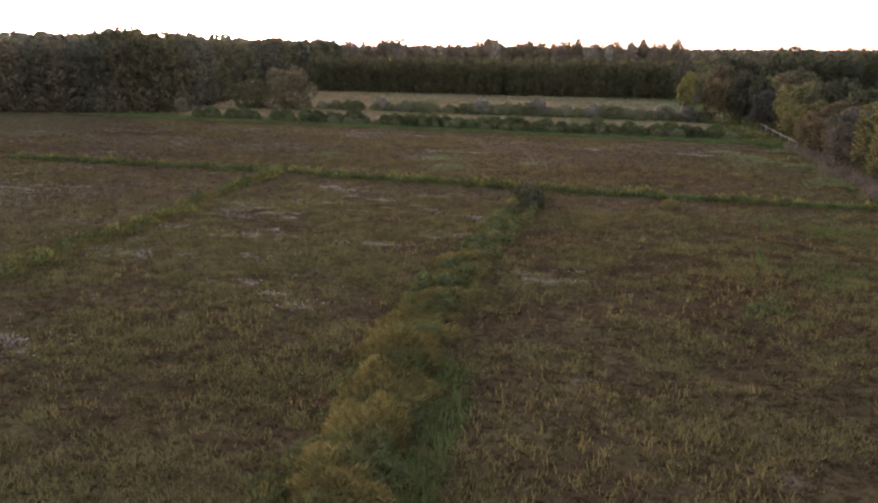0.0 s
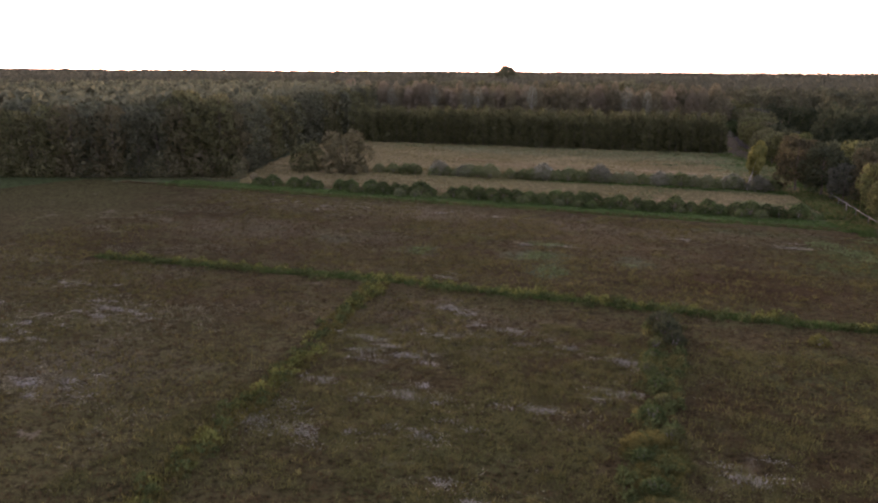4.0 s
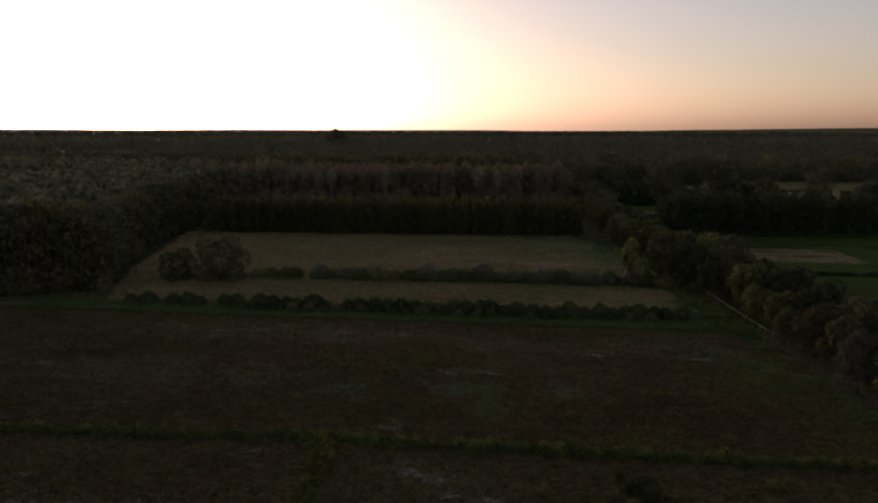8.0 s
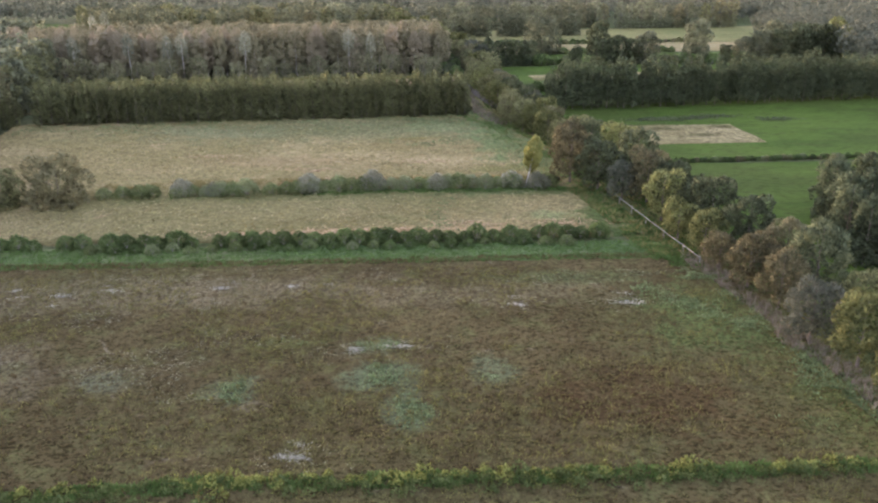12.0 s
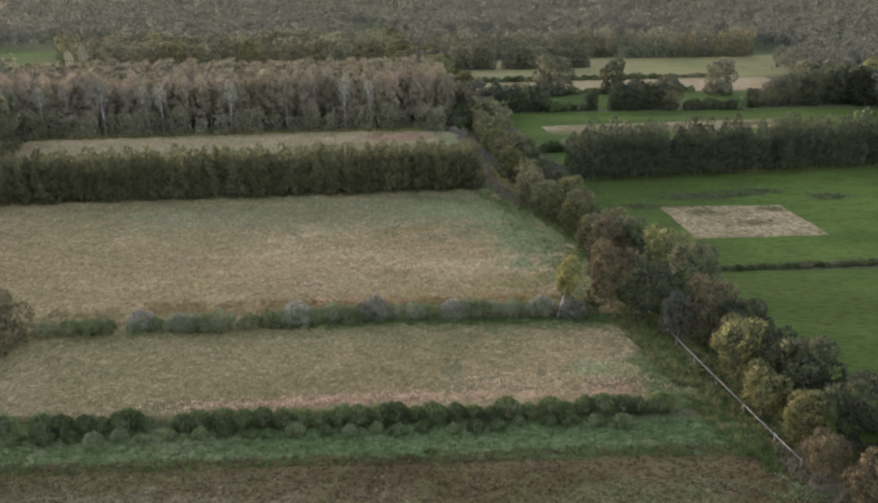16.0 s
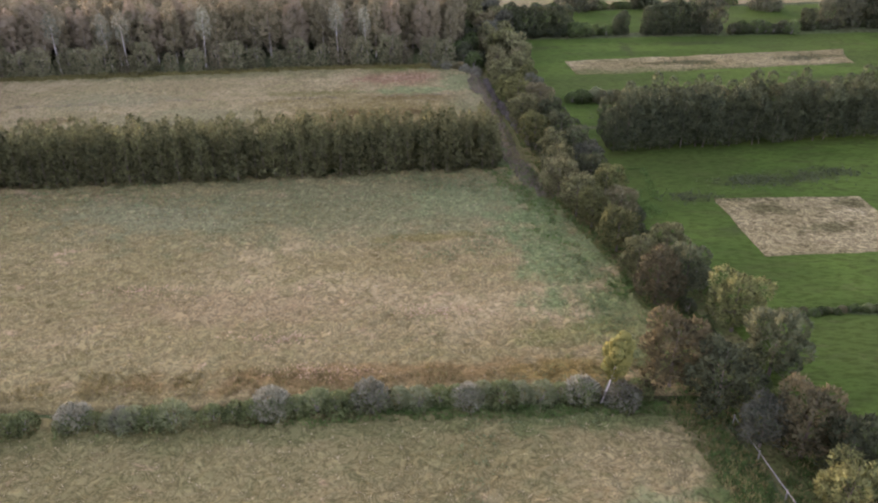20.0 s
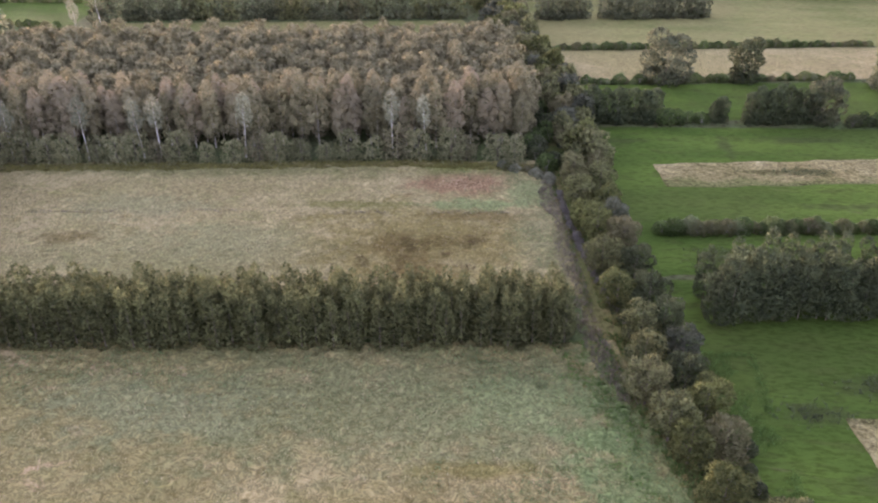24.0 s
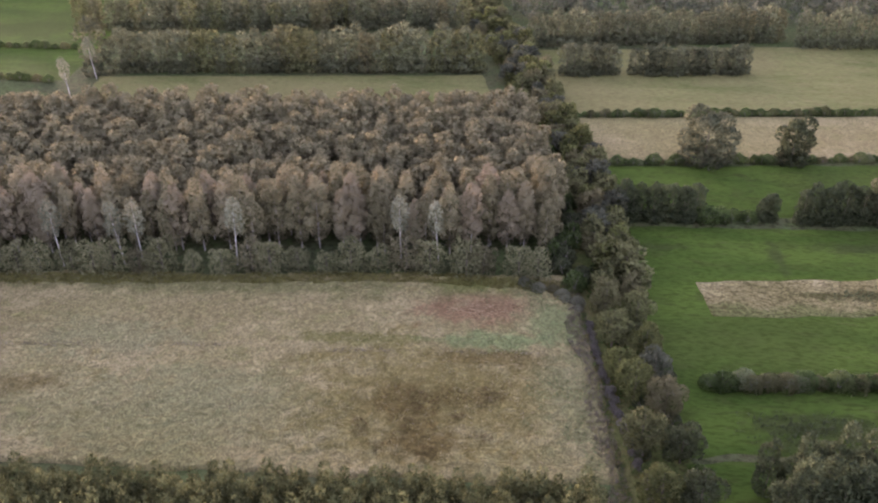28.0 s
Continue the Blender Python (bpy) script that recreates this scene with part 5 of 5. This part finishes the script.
# bleached sandy spots
SPOTS = ((-44.5, 60), (-41.8, 58.8), (-39, 62.9), (-33.2, 67), (-40.6, 71.1), (-39.1, 57.4), (-35.2, 49.8), (-27.6, 64.4), (-22.1, 56.6), (-20.1, 62.2), (-22.3, 63), (-42.6, 50.1), (-83.4, 54.3), (-82.6, 63), (-71.5, 57.4), (-74.8, 50.8), (-62, 40.6), (-59.3, 42.3), (-72.4, 46.6), (-69.8, 60),
         (-70.6, 55.2), (-39.2, 42.1), (-31.1, 44.4), (-25.9, 51.5), (-35.9, 50.4), (-42.8, 42.4), (-32.6, 27.3), (-11.9, 47), (-25.2, 38.5), (-64.4, 119.9), (-54.9, 120.5), (-24.1, 114.7), (-10.3, 115.6), (-43.6, 102.5), (-38.5, 103.1), (-92.1, 118.9), (-85, 117.1), (-79, 118.9), (-47.1, 82))
pale, thin = [], []
for x, y in SPOTS:
    size = rng.uniform(0.25, 0.6)
    pale.append(rng.normal(size=(int(170 * size), 2)) * (1.5 * size, 0.55 * size) + (x, y))
    for _ in range(3 if y < 72 else 1):
        far = rng.normal(size=2) * (2.4, 2.0)
        pale.append(rng.normal(size=(18, 2)) * (0.55, 0.2) + (x + far[0], y + far[1]))
    q = rng.normal(size=(200, 2)) * (2.8, 1.3) + (x, y)
    thin.append(q[noise2(q[:, 0], q[:, 1] * 2, 1.4, 3) > 0.5])
tufts("bleached_grass", np.concatenate(pale), GRASS_BLEACHED, "bleached pale grass on bare sandy spots", 0.08, rng, 7, 0.3, 0.06, 3.0)
tufts("dry_lying_grass", np.concatenate(thin), GRASS_PALE, "dry lying grass round the bleached spots", 0.08, rng, 5, 0.4, 0.04, 2.6)

models = [shrub(s, leaf, 1.3, 2.2, 420, 0.13, "bramble_bush") for s, leaf in ((120, LEAF_HEDGE), (121, LEAF_OLIVE), (122, LEAF_DARK))]
planted(models[:2], along(rng, BRAMBLES[2:], 2.8, 0.9), "low green bramble bush on the ridge", "shrub", "brambles", rng, (0.5, 0.95))
planted([models[2]], [(-20.5, 71.5, 1.3), (-21.5, 73.5, 1.2), (-19.5, 69, 1.1)], "dark green bramble bush", "shrub", "dark brambles", rng, (0.9, 1.1))
used += models
models = [shrub(123, LEAF_YELLOW, 1.0, 1.8, 420, 0.13, "broom_bush")]
planted(models, [(-8, 74)], "small bright yellow-green bush in the heath", "shrub", "", rng, (1, 1))
used += models
models = [birch(124, 9.6, 3.4, 1900, 0.38, LEAF_YELLOW, 0.08, BIRCH_BARK)]
tagged(copy_thing(models[0], pose(-20.4, 167.6, 0, 0, 9, 20)), "slim leaning birch with yellow autumn leaves", "tree")
used += models


def rail_fence(line, gap, height):
    """Round poles end to end on short posts, along a bent line."""
    root = tagged(new("rail_fence"), "weathered pale pole fence on wooden posts before the tree row", "fence")
    at = along(rng, line, gap, 0.12)
    feet = [lay(x, y) for x, y in at]
    tops = [Vector((float(x), float(y), height + 0.06 * math.sin(i * 2.1))) for i, (x, y) in enumerate(feet)]
    for i, top in enumerate(tops):
        lean = 0.05 * math.sin(i * 1.7)
        part("post", mesh_of("post", *tube([(top.x + lean, top.y, -0.3), (top.x + lean * 0.5, top.y, height * 0.5), (top.x, top.y, top.z + 0.1), (top.x, top.y, top.z + 0.13)], (0.085, 0.08, 0.07, 0.02), 7), WOOD_POST, True), root)
    for a, b in zip(tops, tops[1:]):
        side = Vector((b.y - a.y, a.x - b.x, 0)).normalized() * -0.12
        over = (b - a).normalized() * 0.1
        sag = Vector((0, 0, -0.03))
        part("rail", mesh_of("rail", *tube([a + side - over * 1.1, a + side - over, (a + b) / 2 + side + sag, b + side + over, b + side + over * 1.1], (0.03, 0.062, 0.06, 0.056, 0.03), 8), WOOD_POST, True), root)


rail_fence(((2.9, 127.4), (2.35, 130.4), (-0.65, 143.8), (-5.0, 167)), 5.2, 1.25)


def wind_turbine(x, y, hub, reach, turn):
    root = tagged(new("wind_turbine"), "white three-bladed wind turbine on the horizon", "wind turbine")
    root.location, root.rotation_euler = (x, y, 0), (0, 0, turn)
    part("tower", mesh_of("tower", *tube([(0, 0, -1), (0, 0, hub * 0.5), (0, 0, hub)], (3.4, 2.6, 1.7), 14), PAINT, True), root)
    part("nacelle", mesh_of("nacelle", *tube([(0, 5.5, hub + 1), (0, 5, hub + 1), (0, -3.5, hub + 1), (0, -4, hub + 1)], (0.5, 2.2, 2.2, 1.2), 10), PAINT, True), root)
    part("hub", mesh_of("hub", *tube([(0, -3.8, hub + 1), (0, -5, hub + 1), (0, -6.4, hub + 1)], (1.9, 1.7, 0.3), 10), PAINT, True), root)
    for k in range(3):
        a = radians(3 + 120 * k)
        way = Vector((math.sin(a), 0, math.cos(a)))
        c = Vector((0, -5, hub + 1))
        part("blade", mesh_of("blade", *tube([c, c + way * reach * 0.2, c + way * reach * 0.6, c + way * reach], (1.0, 1.7, 1.0, 0.25), 8), PAINT, True), root)


mt, n, l = nodes_of("turbine_paint")
PAINT = finish(mt, n, l, blend(n, l, span(n, l, noise_node(n, l, n.new("ShaderNodeNewGeometry").outputs["Position"], 0.2), 0.4, 0.7), (0.62, 0.62, 0.62), (0.54, 0.54, 0.55)), 0.45)
wind_turbine(-28.5 + 0.329 * 2000, 3.5 + 0.944 * 2000, 93, 36, radians(-8))

# models were only patterns for the planted copies
for root in used:
    for o in (*root.children_recursive, root):
        bpy.data.objects.remove(o)
